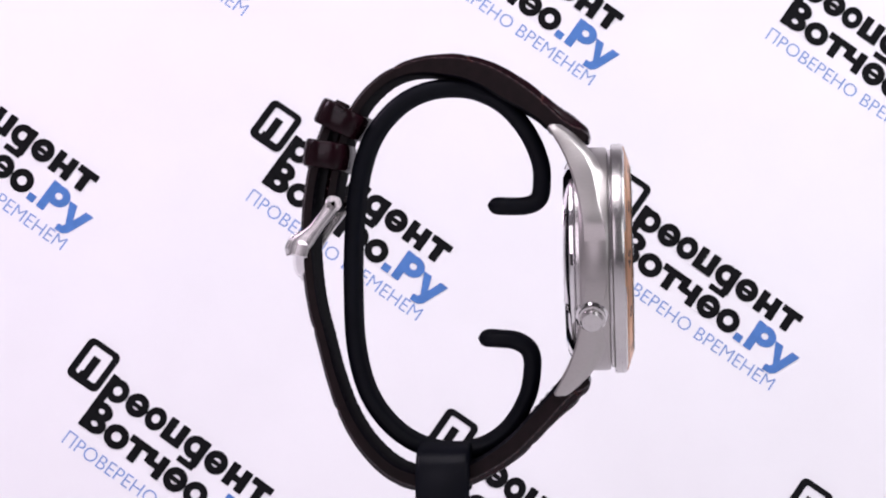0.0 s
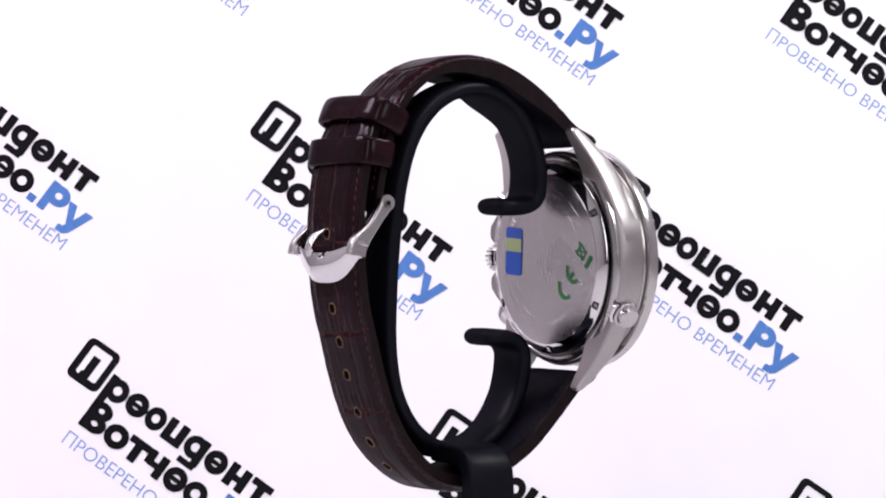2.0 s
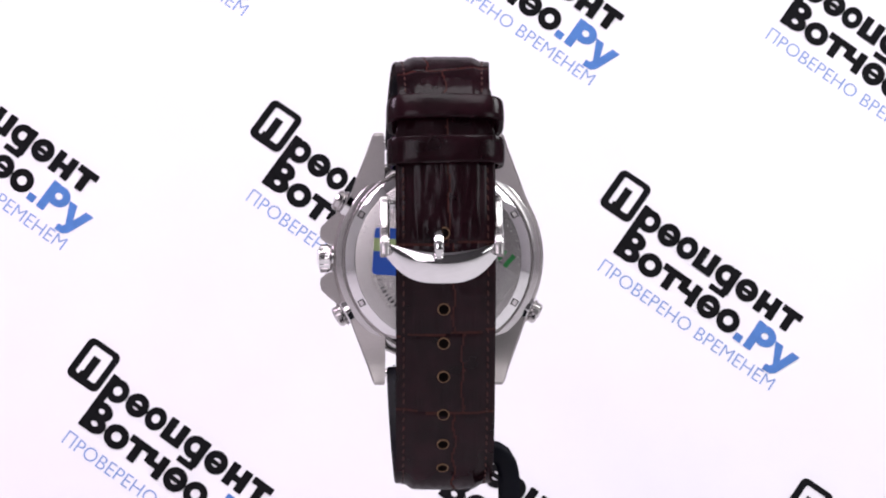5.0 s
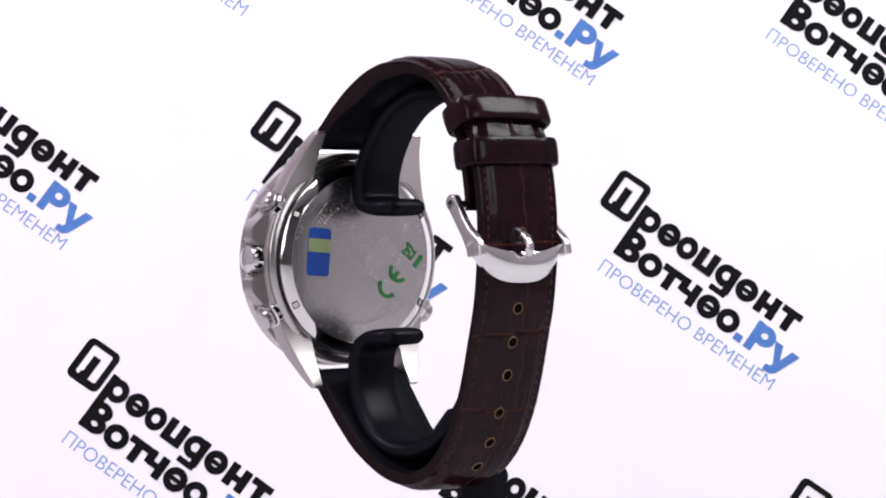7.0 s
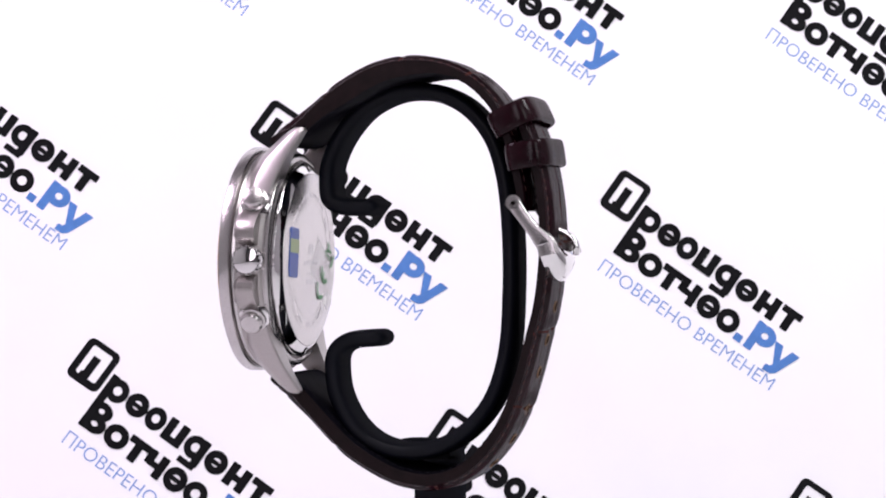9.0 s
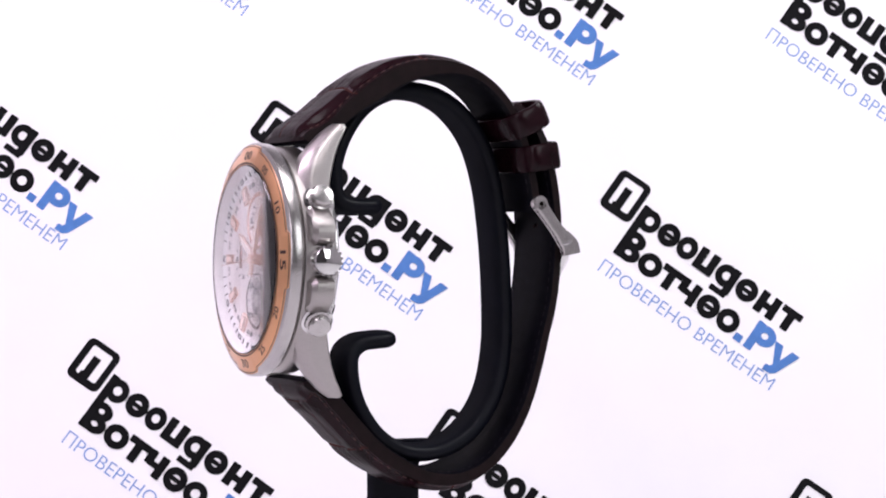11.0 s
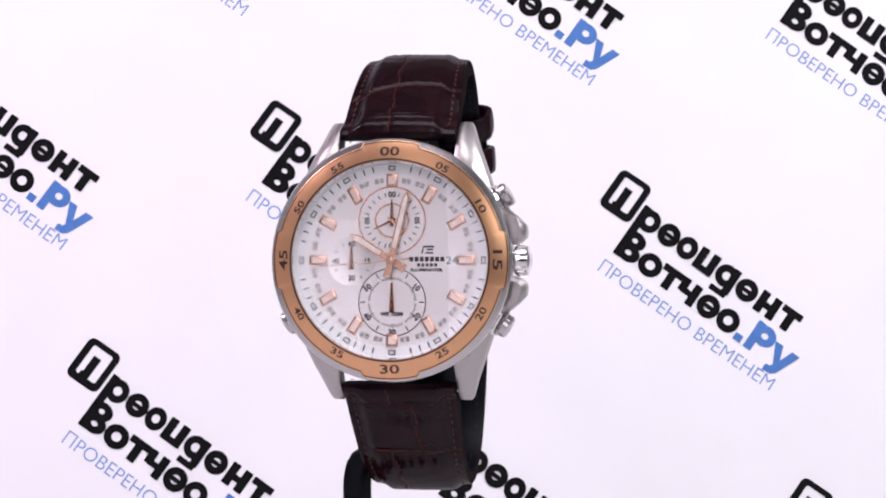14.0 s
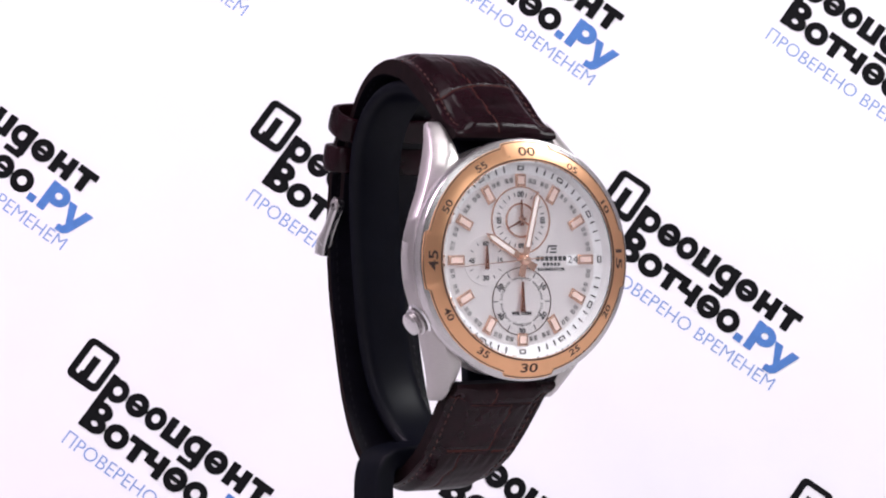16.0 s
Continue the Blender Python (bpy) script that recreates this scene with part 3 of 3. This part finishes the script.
def build_dial(watch):
    dial = part("dial", lathe([(0, 35.4), (17.4, 35.4), (17.4, 35.), (0, 35.)], 128), M_dial, watch, "silver white chronograph dial")
    part("chapter_ring", lathe([(15.7, 35.42), (17.45, 35.64), (17.8, 37.9), (17.95, 37.9), (17.9, 34.9), (15.7, 35.2)], 128, close=True), M_chapter, watch, "white sloping minute track ring")
    W = 35.46
    ticks = bmesh.new()
    for k in range(60):
        a = 6 * k
        t = radians(a)
        w = 35.72
        if k % 5:
            r = 16.75
            if k % 15 in (1, 14):
                continue
            prism(rect(r * math.sin(t), r * math.cos(t), 0.21, 1.05, a), w - 0.25, w, bm=ticks)
        else:
            for dx, dy, ww, hh in ((0, 0.33, 1.2, 0.16), (0, -0.33, 1.2, 0.16), (-0.55, 0, 0.16, 0.8), (0.55, 0, 0.16, 0.8)):
                r = 16.75 + dy
                u, v = r * math.sin(t) + dx * math.cos(t), r * math.cos(t) - dx * math.sin(t)
                prism(rect(u, v, ww * 0.8 if hh < 0.5 else ww, hh, a), w - 0.25, w, bm=ticks)
    part("minute_ticks", ticks, M_print, dial, smooth=False)
    lad = bmesh.new()
    for k in range(12):
        for d in (7.5, 11.3, 18.7, 22.5) if k % 3 else (8.5, 12.0, 18.7, 22.5):
            for e in (-1.1, -0.35, 0.4, 1.1):
                a = 30 * k + d + e
                t = radians(a)
                prism(rect(14.55 * math.sin(t), 14.55 * math.cos(t), 0.10, 0.9, a), W - 0.05, W, bm=lad)
    part("grey_ticks", lad, M_grey, dial, smooth=False)
    for k in range(12):
        a = 30 * k
        t = radians(a)
        r, ww, hh = (14.55, 2.1, 2.3) if k in (0, 6) else (13.65, 1.8, 3.3)
        m = on_face(r * math.sin(t), r * math.cos(t), 35.4, a)
        bm = prism(rect(0, 0, ww, hh), 0, 0.45, 0.18, m=m)
        ix = part("hour_index", bm, M_rose2, watch, "rose gold applied hour marker")
        part("lume", prism(rect(0, 0, ww - 0.8, hh - 0.9), 0.2, 0.48, m=m), M_fill, ix, "pale rose luminous fill", smooth=False)
    # sub-dials
    def circle(cx, cy, r, t, w, mt, name, label=""):
        bm = lathe([(r - t, w - 0.2), (r - t, w), (r, w), (r, w - 0.2)], 72, FACE @ Matrix.Translation((cx, cy, 0)), close=True)
        part(name, bm, mt, dial, label)
    circle(0, 7.2, 6.25, 0.28, 35.56, M_rose2, "upper_ring", "rose gold sub-dial ring")
    circle(0, 7.2, 3.2, 0.34, 35.56, M_rose2, "inner_ring", "rose gold inner ring")
    circle(0, -7.6, 6.25, 0.16, 35.52, M_num, "lower_ring", "thin brown sub-dial ring")
    part("small_dial", lathe([(0, 35.46), (4.2, 35.46), (4.55, 35.5), (4.6, 35.35), (0, 35.35)], 64, FACE @ Matrix.Translation((-7.45, -0.1, 0))), M_dial, dial, "small silver sub-dial")
    sub = bmesh.new()
    for k in range(60):
        a, t = 6 * k, radians(6 * k)
        r, h = (5.45, 0.9) if k % 5 == 0 and k % 10 else (4.3, 0.45 if k % 5 else 0.7)
        prism(rect(r * math.sin(t), -7.6 + r * math.cos(t), 0.15 if k % 5 else 0.2, h, a), W - 0.05, W, bm=sub)
    for k in range(24):
        a, t = 15 * k, radians(15 * k)
        if k % 6:
            prism(rect(4.75 * math.sin(t), 7.2 + 4.75 * math.cos(t), 0.18, 0.75, a), W - 0.05, W, bm=sub)
    for k in range(12):
        a, t = 30 * k, radians(30 * k)
        if k % 3:
            prism(rect(-7.45 + 3.4 * math.sin(t), -0.1 + 3.4 * math.cos(t), 0.13, 0.6, a), W, W + 0.06, bm=sub)
    part("sub_dial_ticks", sub, M_print, dial, smooth=False)
    num = bmesh.new()
    for body, u, v, turn, h in (("00", 0, 11.95, 0, 0.95), ("05", 4.6, 7.2, 90, 0.85), ("05", -4.6, 7.2, -90, 0.85), ("00", 0, 2.6, 0, 0.8),
                                ("10", 4.55, -4.95, 36, 0.95), ("20", 4.55, -10.2, -36, 0.95), ("30", 0, -13.0, 0, 0.95), ("40", -4.55, -10.2, 36, 0.95), ("50", -4.55, -4.95, -36, 0.95),
                                ("45", -10.4, -0.1, 0, 0.85), ("15", -4.5, -0.1, 0, 0.85), ("30", -7.45, -3.25, 0, 0.85), ("60", -7.45, 3.0, 0, 0.8)):
        text_bm(num, body, 1.18 * h, on_face(u, v, W + 0.06, turn), bold=0.04)
    text_bm(num, "WR 100M", 0.78, on_face(-0.1, -9.75, W + 0.02), width=4.2, bold=0.05)
    text_bm(num, "ILLUMINATOR", 0.6, on_face(6.4, -1.75, W + 0.02), width=5.9, bold=0.05)
    part("dial_lettering", num, M_print, dial, "small black dial numerals", smooth=False)
    br = bmesh.new()            # maker's marks as plain bars
    for q in range(7):
        prism(rect(3.55 + 0.95 * q, 0.2, 0.72, 0.85), W - 0.05, W, bm=br)
    for q in range(5):
        prism(rect(4.9 + 0.78 * q, -0.85, 0.55, 0.58), W - 0.05, W, bm=br)
    for pts in ([(5.3, 1.2), (5.6, 1.2), (5.9, 2.3), (7.7, 2.3), (7.7, 2.65), (5.8, 2.65)], [(6.1, 1.2), (7.6, 1.2), (7.6, 1.5), (6.2, 1.5)], [(6.3, 1.8), (7.6, 1.8), (7.6, 2.1), (6.4, 2.1)]):
        prism(pts, W - 0.05, W, bm=br)
    part("maker_mark", br, M_print, dial, "small black plain marks", smooth=False)
    date = part("date_window", prism(rect(11.0, -0.1, 2.7, 2.0), 35.35, 35.5), M_chapter, dial, "white date window", smooth=False)
    part("date_numeral", text_bm(bmesh.new(), "24", 1.35, on_face(11.0, 0.0, 35.52), width=2.15, bold=0.0), M_print, date, smooth=False)

    # hands
    def hand(name, angle, length, tail, wid, w, tip, centre=(0, 0), lume=True, mt=M_rose2, label=""):
        m = on_face(centre[0], centre[1], w, angle)
        pts = [(-wid * 0.55, -tail), (wid * 0.55, -tail), (wid * 0.35, 0), (wid / 2, 2.0), (wid / 2, length - tip), (0, length), (-wid / 2, length - tip), (-wid / 2, 2.0), (-wid * 0.35, 0)]
        if not lume:
            pts = [(-wid * 0.6, -tail), (wid * 0.6, -tail), (wid / 2, 0), (wid / 5, length), (-wid / 5, length), (-wid / 2, 0)]
        h = part(name, prism(pts, 0, 0.22, 0.08 if lume else 0.0, m=m, seg=1), mt, watch, label)
        if lume:
            q = [(-wid * 0.27, 2.4), (wid * 0.27, 2.4), (wid * 0.27, length - tip), (0, length - tip * 0.5), (-wid * 0.27, length - tip)]
            part("lume", prism(q, 0.15, 0.25, m=m), M_lume, h, smooth=False)
    hand("hour_hand", -58, 9.2, 3.0, 1.45, 36.2, 1.6, label="rose gold baton hour hand")
    hand("minute_hand", 13.8, 13.0, 3.2, 1.35, 36.65, 1.4, label="rose gold baton minute hand")
    hand("second_hand", 265, 14.6, 3.6, 0.22, 37.05, 0, lume=False, label="thin rose gold second hand")
    hand("small_hand", 0, 3.6, 1.9, 0.8, 35.8, 0, (0, -7.6), False, M_rose_dark, "small rose gold sub-dial hand, darkened as if mirroring the dark")
    hand("small_hand", 0, 3.8, 1.0, 0.6, 35.8, 0, (0, 7.2), False, M_rose_dark, "small rose gold sub-dial hand, darkened as if mirroring the dark")
    hand("small_hand", 244, 3.6, 0.8, 0.42, 35.9, 0, (0, 7.2), False, M_rose_dark, "small rose gold sub-dial hand, darkened as if mirroring the dark")
    hand("small_hand", 124, 3.0, 0.8, 0.4, 35.95, 0, (0, 7.2), False, M_rose2, "small rose gold sub-dial hand")
    hand("small_hand", 0, 2.7, 1.6, 0.7, 35.85, 0, (-7.45, -0.1), False, M_rose_dark, "small rose gold sub-dial hand, darkened as if mirroring the dark")
    part("hand_cap", lathe([(0.85, 36.1), (0.85, 37.25), (0.6, 37.4), (0, 37.4)], 24), M_rose2, watch, "rose gold centre cap")


GROOVES_12 = [13.8, 29.0, 42.0, 53.0]
GROOVES_6 = [3.5, 18.0, 39.0, 60.0, 75.4, 92.0]


def strap_piece(watch, name, pts, sign, w0, w1, th, grooves, seed, taper_end, label):
    N = 260
    line, length = spline(pts, N)
    line = [Vector(p) for p in line]
    side = lambda p: OFF - 0.3 * smooth_step(-27, 20, p.x)
    raised = 0.65                # the line lies a little inside the strap
    rnd = random.Random(seed)
    slants = [rnd.uniform(-0.7, 0.7) if taper_end else rnd.uniform(1.2, 1.9) for _ in grooves]
    bends = [rnd.uniform(-0.4, 0.4) if taper_end else rnd.uniform(0.6, 1.1) for _ in grooves]
    mids = [rnd.uniform(-0.35, 0.35) for _ in range(len(grooves) + 1)]

    def width(s):
        w = w0 + (w1 - w0) * smooth_step(0, length * (0.34 if taper_end else 0.75), s)
        if taper_end and s > length - 9:
            w *= math.sqrt(max(0.04, 1 - ((s - length + 9) / 9.3) ** 2))
        return w / 2

    def lengthwise(s, a):
        """Where the groove along the strap runs within its cell."""
        cell = sum(s > g + sl * a + be * math.cos(a * 2.6) for g, sl, be in zip(grooves, slants, bends))
        return mids[cell] + 0.03 * math.sin(s * 0.9)

    def pad(s, a):
        x = abs(a)
        t = th * (1 - 0.42 * smooth_step(16, length * 0.6, s))
        full = 1 - smooth_step(0.60, 0.86, x)
        h = t * (0.36 + 0.30 * full + 0.10 * full * (1 - x * x))
        for g, sl, be in zip(grooves, slants, bends):
            c = g + sl * a + be * math.cos(a * 2.6)
            d = abs(s - c)
            h -= 0.26 * math.exp(-(d / 0.40) ** 2) * (0.35 + 0.65 * full)
            h += 0.10 * full * math.sin(a * 30 + g + math.sin(a * 11)) * math.exp(-((s - c - 2.2) / 1.7) ** 2)
        h += 0.75 * full * (1 - x * x) * math.exp(-((s - 6.0) / 4.0) ** 2)
        c = lengthwise(s, a)
        h -= 0.14 * full * math.exp(-((a - c) * width(s) / 0.36) ** 2)
        h += raised + 0.05 * noise.noise((s * 0.55, a * 2.0, seed)) + 0.05 * noise.noise((s * 0.22, a * 11, seed + 5)) * full
        return h

    cols = 60
    bm = bmesh.new()
    rows = []
    for i, p in enumerate(line):
        s = length * i / N
        d = (line[min(N, i + 1)] - line[max(0, i - 1)]).normalized()
        o = Vector((-d.y, d.x)) * sign
        row = []
        w = width(s)
        nose = math.sqrt(max(0.06, 1 - (1 - min(1, s / 3.6)) ** 2))
        t = th * (1 - 0.42 * smooth_step(16, length * 0.6, s))
        for j in range(cols + 1):
            a = -1 + 2 * j / cols
            h = pad(s, a)
            if j in (0, cols):
                h -= 0.18
            h = raised + (h - raised) * nose
            q = p + o * h
            row.append(bm.verts.new(Vector((side(p) + a * w, q.x, q.y)) * S))
        deep = 0 if taper_end else 1.5 * smooth_step(8, 20, s) * (1 - smooth_step(29, 44, s))    # lining that rests on the cuff
        t += 2 * deep
        for a, h in ((1.0, -0.40 * t), (0.93, -0.47 * t), (0.4, -0.5 * t), (-0.4, -0.5 * t), (-0.93, -0.47 * t), (-1.0, -0.40 * t)):
            q = p + o * (h * nose + raised)
            row.append(bm.verts.new(Vector((side(p) + a * w, q.x, q.y)) * S))
        rows.append(row)
    k = len(rows[0])
    for i, (a, b) in enumerate(zip(rows, rows[1:])):
        for j in range(k):
            f = bm.faces.new((a[j], a[(j + 1) % k], b[(j + 1) % k], b[j]))
            if j in (cols, k - 1):
                f.material_index = 3
            elif j > cols:
                f.material_index = 1
            else:
                s, x = length * (i + 0.5) / N, -1 + 2 * (j + 0.5) / cols
                for g, sl, be in zip(grooves, slants, bends):
                    if abs(s - (g + sl * x + be * math.cos(x * 2.6))) < 0.2:
                        f.material_index = 2
                if abs(x) < 0.6 and abs(x - lengthwise(s, x)) * width(s) < 0.17:
                    f.material_index = 2
    bm.faces.new(rows[0][::-1])
    bm.faces.new(rows[-1])
    piece = part(name, bm, [M_leather, M_lining, M_groove, M_edge], watch, label)
    # stitching along both edges, outside and inside
    for face in (1, -1):
        for e in (-1, 1):
            st = bmesh.new()
            s = 2.5
            while s < length - (9 if taper_end else 3):
                i = int(s / length * N)
                p, p2 = line[i], line[min(N, i + 1)]
                d = (p2 - p).normalized()
                o = Vector((-d.y, d.x)) * sign
                a = e * (1 - 1.45 / width(s))
                t = th * (1 - 0.42 * smooth_step(16, length * 0.6, s))
                h = (pad(s, a) + 0.03) if face > 0 else -0.5 * t - 0.02 + raised
                q = p + o * h
                m = Matrix(((1, 0, 0, side(p) + a * width(s)), (0, d.x, o.x, q.x), (0, d.y, o.y, q.y), (0, 0, 0, 1)))
                m = Matrix.Scale(S, 4) @ m @ Matrix.Rotation(radians(rnd.uniform(4, 12)) * e, 4, "Z") @ Matrix.Diagonal((0.36, 1.05, 0.26 if face > 0 else 0.14, 1))
                bmesh.ops.create_icosphere(st, subdivisions=1, radius=0.62, matrix=m)
                s += 1.75
            part("stitching", st, M_thread if face > 0 else M_seam, piece, "reddish brown thread stitches" if face > 0 else "")
    return piece, line, length, side, pad, width


def build_strap(watch):
    strap_piece(watch, "upper_strap", [(-30.3, 22.5), (-28.9, 23.0), (-27.4, 23.4), (-25.8, 24.1), (-23.6, 25.7), (-19.5, 29.5), (-15.1, 32.8), (-10.8, 35.3), (-6.8, 36.7), (-3, 37.2), (1.2, 37.0),
                                       (5.6, 35.7), (9.9, 33.0), (13.5, 28.8), (16.1, 22.8), (17.6, 17), (18.5, 12), (18.6, 9.4)], 1, 21.6, 17.4, 3.6, GROOVES_12, 3, False,
                "padded dark brown crocodile-grained leather strap")
    low, line, length, side, pad, width = strap_piece(
        watch, "lower_strap", [(-30.3, -22.5), (-28.9, -23.0), (-27.2, -23.4), (-25.4, -24.6), (-23.2, -27.0), (-19.0, -31.6), (-14.8, -35.7), (-9.6, -39.1), (-4.5, -41.3), (1.4, -41.9), (7.2, -39.9),
                               (12.2, -35.2), (15.9, -29.0), (18.4, -21.9), (20.2, -15.0), (21.8, -8.7), (22.7, -2), (23.0, 4.3), (22.7, 11), (21.5, 18), (19.2, 25), (16.6, 30.4)], -1, 21.2, 18.7, 3.6, GROOVES_6, 8, True,
        "dark brown crocodile-grained leather strap with punched holes")
    N = len(line) - 1
    for zz in (5.2, -1.8, -8.5, -15.0, -21.4, -28.2, -33.6, -37.9):
        i = min((i for i in range(N) if line[i].x > 5), key=lambda i: abs(line[i].y - zz))
        s = length * i / N
        d = (line[i + 1] - line[i]).normalized()
        o = Vector((d.y, -d.x))
        q = line[i] + o * (pad(s, 0) + 0.02)
        m = Matrix.Scale(S, 4) @ Matrix(((1, 0, 0, side(line[i]) + 0.4), (0, d.x, o.x, q.x), (0, d.y, o.y, q.y), (0, 0, 0, 1)))
        # a black disc on the leather serves as the hole's shaded inside
        part("strap_hole", lathe([(0, -0.4), (0.95, -0.4), (1.0, -0.12), (1.0, 0.1), (0, 0.1)], 20, m), M_black, low, "punched hole, its shade a black disc, with raw tan edge")
        part("rim", lathe([(0.92, 0.0), (0.96, 0.16), (1.14, 0.14), (1.22, -0.05)], 20, m), M_tan, low)
    # keepers: closed leather loops round both straps
    for cy, cz, tilt, ho, wi, nm in ((17.3, 27.2, 26, 9.6, 5.0, "upper_keeper"), (20.1, 20.2, 9, 8.8, 5.3, "lower_keeper")):
        bm = bmesh.new()
        t = radians(tilt)
        o, d = Vector((math.cos(t), math.sin(t))), Vector((-math.sin(t), math.cos(t)))

        def P(x, h, k):
            return bm.verts.new(Vector((OFF - 0.4 + x, cy + o.x * h + d.x * k, cz + o.y * h + d.y * k)) * S)
        loop = []                       # a flat rounded loop with bowed long sides
        for i in range(96):
            a = 2 * math.pi * i / 96
            c, q = math.cos(a), math.sin(a)
            loop.append((math.copysign(abs(c) ** 0.42, c), math.copysign(abs(q) ** 0.62, q)))
        rings = []
        for f, lift in ((-1.0, -0.35), (-0.94, -0.1), (-0.8, 0.04), (-0.45, 0.12), (0, 0.15), (0.45, 0.12), (0.8, 0.04), (0.94, -0.1), (1.0, -0.35), (1.0, -1.0), (0, -1.1), (-1.0, -1.0)):
            q = []
            for c, e in loop:
                x, h = c * 11.0, e * ho / 2
                crease = 0.16 * math.exp(-((x - 3.6 - 0.4 * f) / 0.3) ** 2) + 0.13 * math.exp(-((x + 5.0 + 0.5 * f) / 0.3) ** 2)
                r = lift + (0.06 * noise.noise((x * 0.25, h * 0.3, f + tilt)) - crease if lift > -0.2 else 0)
                q.append(P(x + c * r, h + e * r, (f + 0.05 * math.sin(x * 0.16 + tilt)) * wi / 2))
            rings.append(q)
        rings.append(rings[0])
        for a, b in zip(rings, rings[1:]):
            n = len(a)
            for i in range(n):
                bm.faces.new((a[i], a[(i + 1) % n], b[(i + 1) % n], b[i]))
        part(nm, bm, M_leather, watch, "dark brown leather keeper loop")


def build_buckle(watch):
    X0 = OFF + 0.45
    buckle = empty("buckle")
    buckle.parent = watch
    buckle["label"] = "polished steel pin buckle"
    # curved plate over the tail
    bm = bmesh.new()
    rows = []
    nx, nz = 28, 14
    for i in range(nx + 1):
        a = -1 + 2 * i / nx
        x = 11.6 * a
        top = 1.5 + 2.3 * a * a
        bot = -4.2 + 7.1 * abs(a) ** 3
        y0 = 26.6 - 1.6 * a * a
        row = []
        for j in range(nz + 1):
            f = j / nz
            z = top + (bot - top) * f
            bulge = 1.5 * (1 - 0.6 * a * a) * math.sin(math.pi * min(1, 0.06 + f)) ** 0.7
            row.append((x, y0 - 1.0 * f + bulge * 0.8, z))
        for j in range(nz, -1, -1):
            f = j / nz
            z = top + (bot - top) * f
            row.append((x, y0 - 1.0 * f - 0.9, z))
        rows.append([bm.verts.new(Vector((X0 + p[0], p[1], p[2])) * S) for p in row])
    k = len(rows[0])
    for a, b in zip(rows, rows[1:]):
        for j in range(k):
            bm.faces.new((a[j], a[(j + 1) % k], b[(j + 1) % k], b[j]))
    bm.faces.new(rows[0][::-1])
    bm.faces.new(rows[-1])
    part("plate", bm, M_polish, buckle, "rounded polished buckle plate")
    for e in (-1, 1):
        arm, _ = spline([(18.2, 11.2), (20.0, 8.6), (22.0, 6.0), (23.7, 4.1), (24.8, 2.7), (25.2, 1.0)], 24)
        bm = sweep_yz([Vector(p) for p in arm], lambda i, f: [(x, h) for x, h in round_rect(0, 0, 1.9, 2.9 - 0.5 * math.sin(math.pi * min(1, 1.4 * f)) + 0.9 * smooth_step(0.55, 0.9, f) if f > 0.02 else 1.8, 0.5, 5)], sign=1, side=X0 + e * 10.6)
        part("arm", bm, M_satin, buckle)
        m = Matrix.Translation(Vector((X0 + e * 10.6, 18.4, 10.9)) * S) @ Matrix.Rotation(radians(90), 4, "Y")
        eye_ = bmesh.new()
        bmesh.ops.create_cone(eye_, cap_ends=True, segments=24, radius1=1.55 * S, radius2=1.55 * S, depth=1.9 * S, matrix=m)
        bmesh.ops.bevel(eye_, geom=[x for x in eye_.edges if len(x.link_faces) == 2 and x.calc_face_angle(0) > 1], offset=0.3 * S, segments=2, affect="EDGES")
        part("pivot_eye", eye_, M_satin, buckle)
        # black plug in place of the shade within the pivot's bore
        dot = bmesh.new()
        bmesh.ops.create_cone(dot, cap_ends=True, segments=16, radius1=0.42 * S, radius2=0.42 * S, depth=2.0 * S, matrix=m)
        part("pivot_hole", dot, M_black, buckle)
    rod = bmesh.new()
    bmesh.ops.create_cone(rod, cap_ends=True, segments=16, radius1=0.75 * S, radius2=0.75 * S, depth=20 * S,
                          matrix=Matrix.Translation(Vector((X0, 19.2, 10.6)) * S) @ Matrix.Rotation(radians(90), 4, "Y"))
    part("pivot_bar", rod, M_polish, buckle)
    pr, _ = spline([(22.4, 6.8), (25.2, 5.6), (27.4, 4.4), (28.5, 2.6), (28.3, 0.9)], 24)
    bm = sweep_yz([Vector(p) for p in pr], lambda i, f: round_rect(0, 0, 1.9 if f < 0.9 else 1.5, 1.2, 0.5, 4), sign=1, side=X0 + 0.6)
    part("prong", bm, M_polish, buckle)


watch = empty("wristwatch")
tagged(watch, "steel chronograph wristwatch, rose gold bezel, brown leather strap, on stand", "wristwatch")
build_case(watch)
build_dial(watch)
build_strap(watch)
build_buckle(watch)
stand = build_stand()


def motions():
    rows = [(t * 0.25, pose(0.00013, 0, ZC, 0, 0, turn_at(t * 0.25))) for t in range(65)]
    walk(watch, rows)
    walk(stand, rows)


motions()
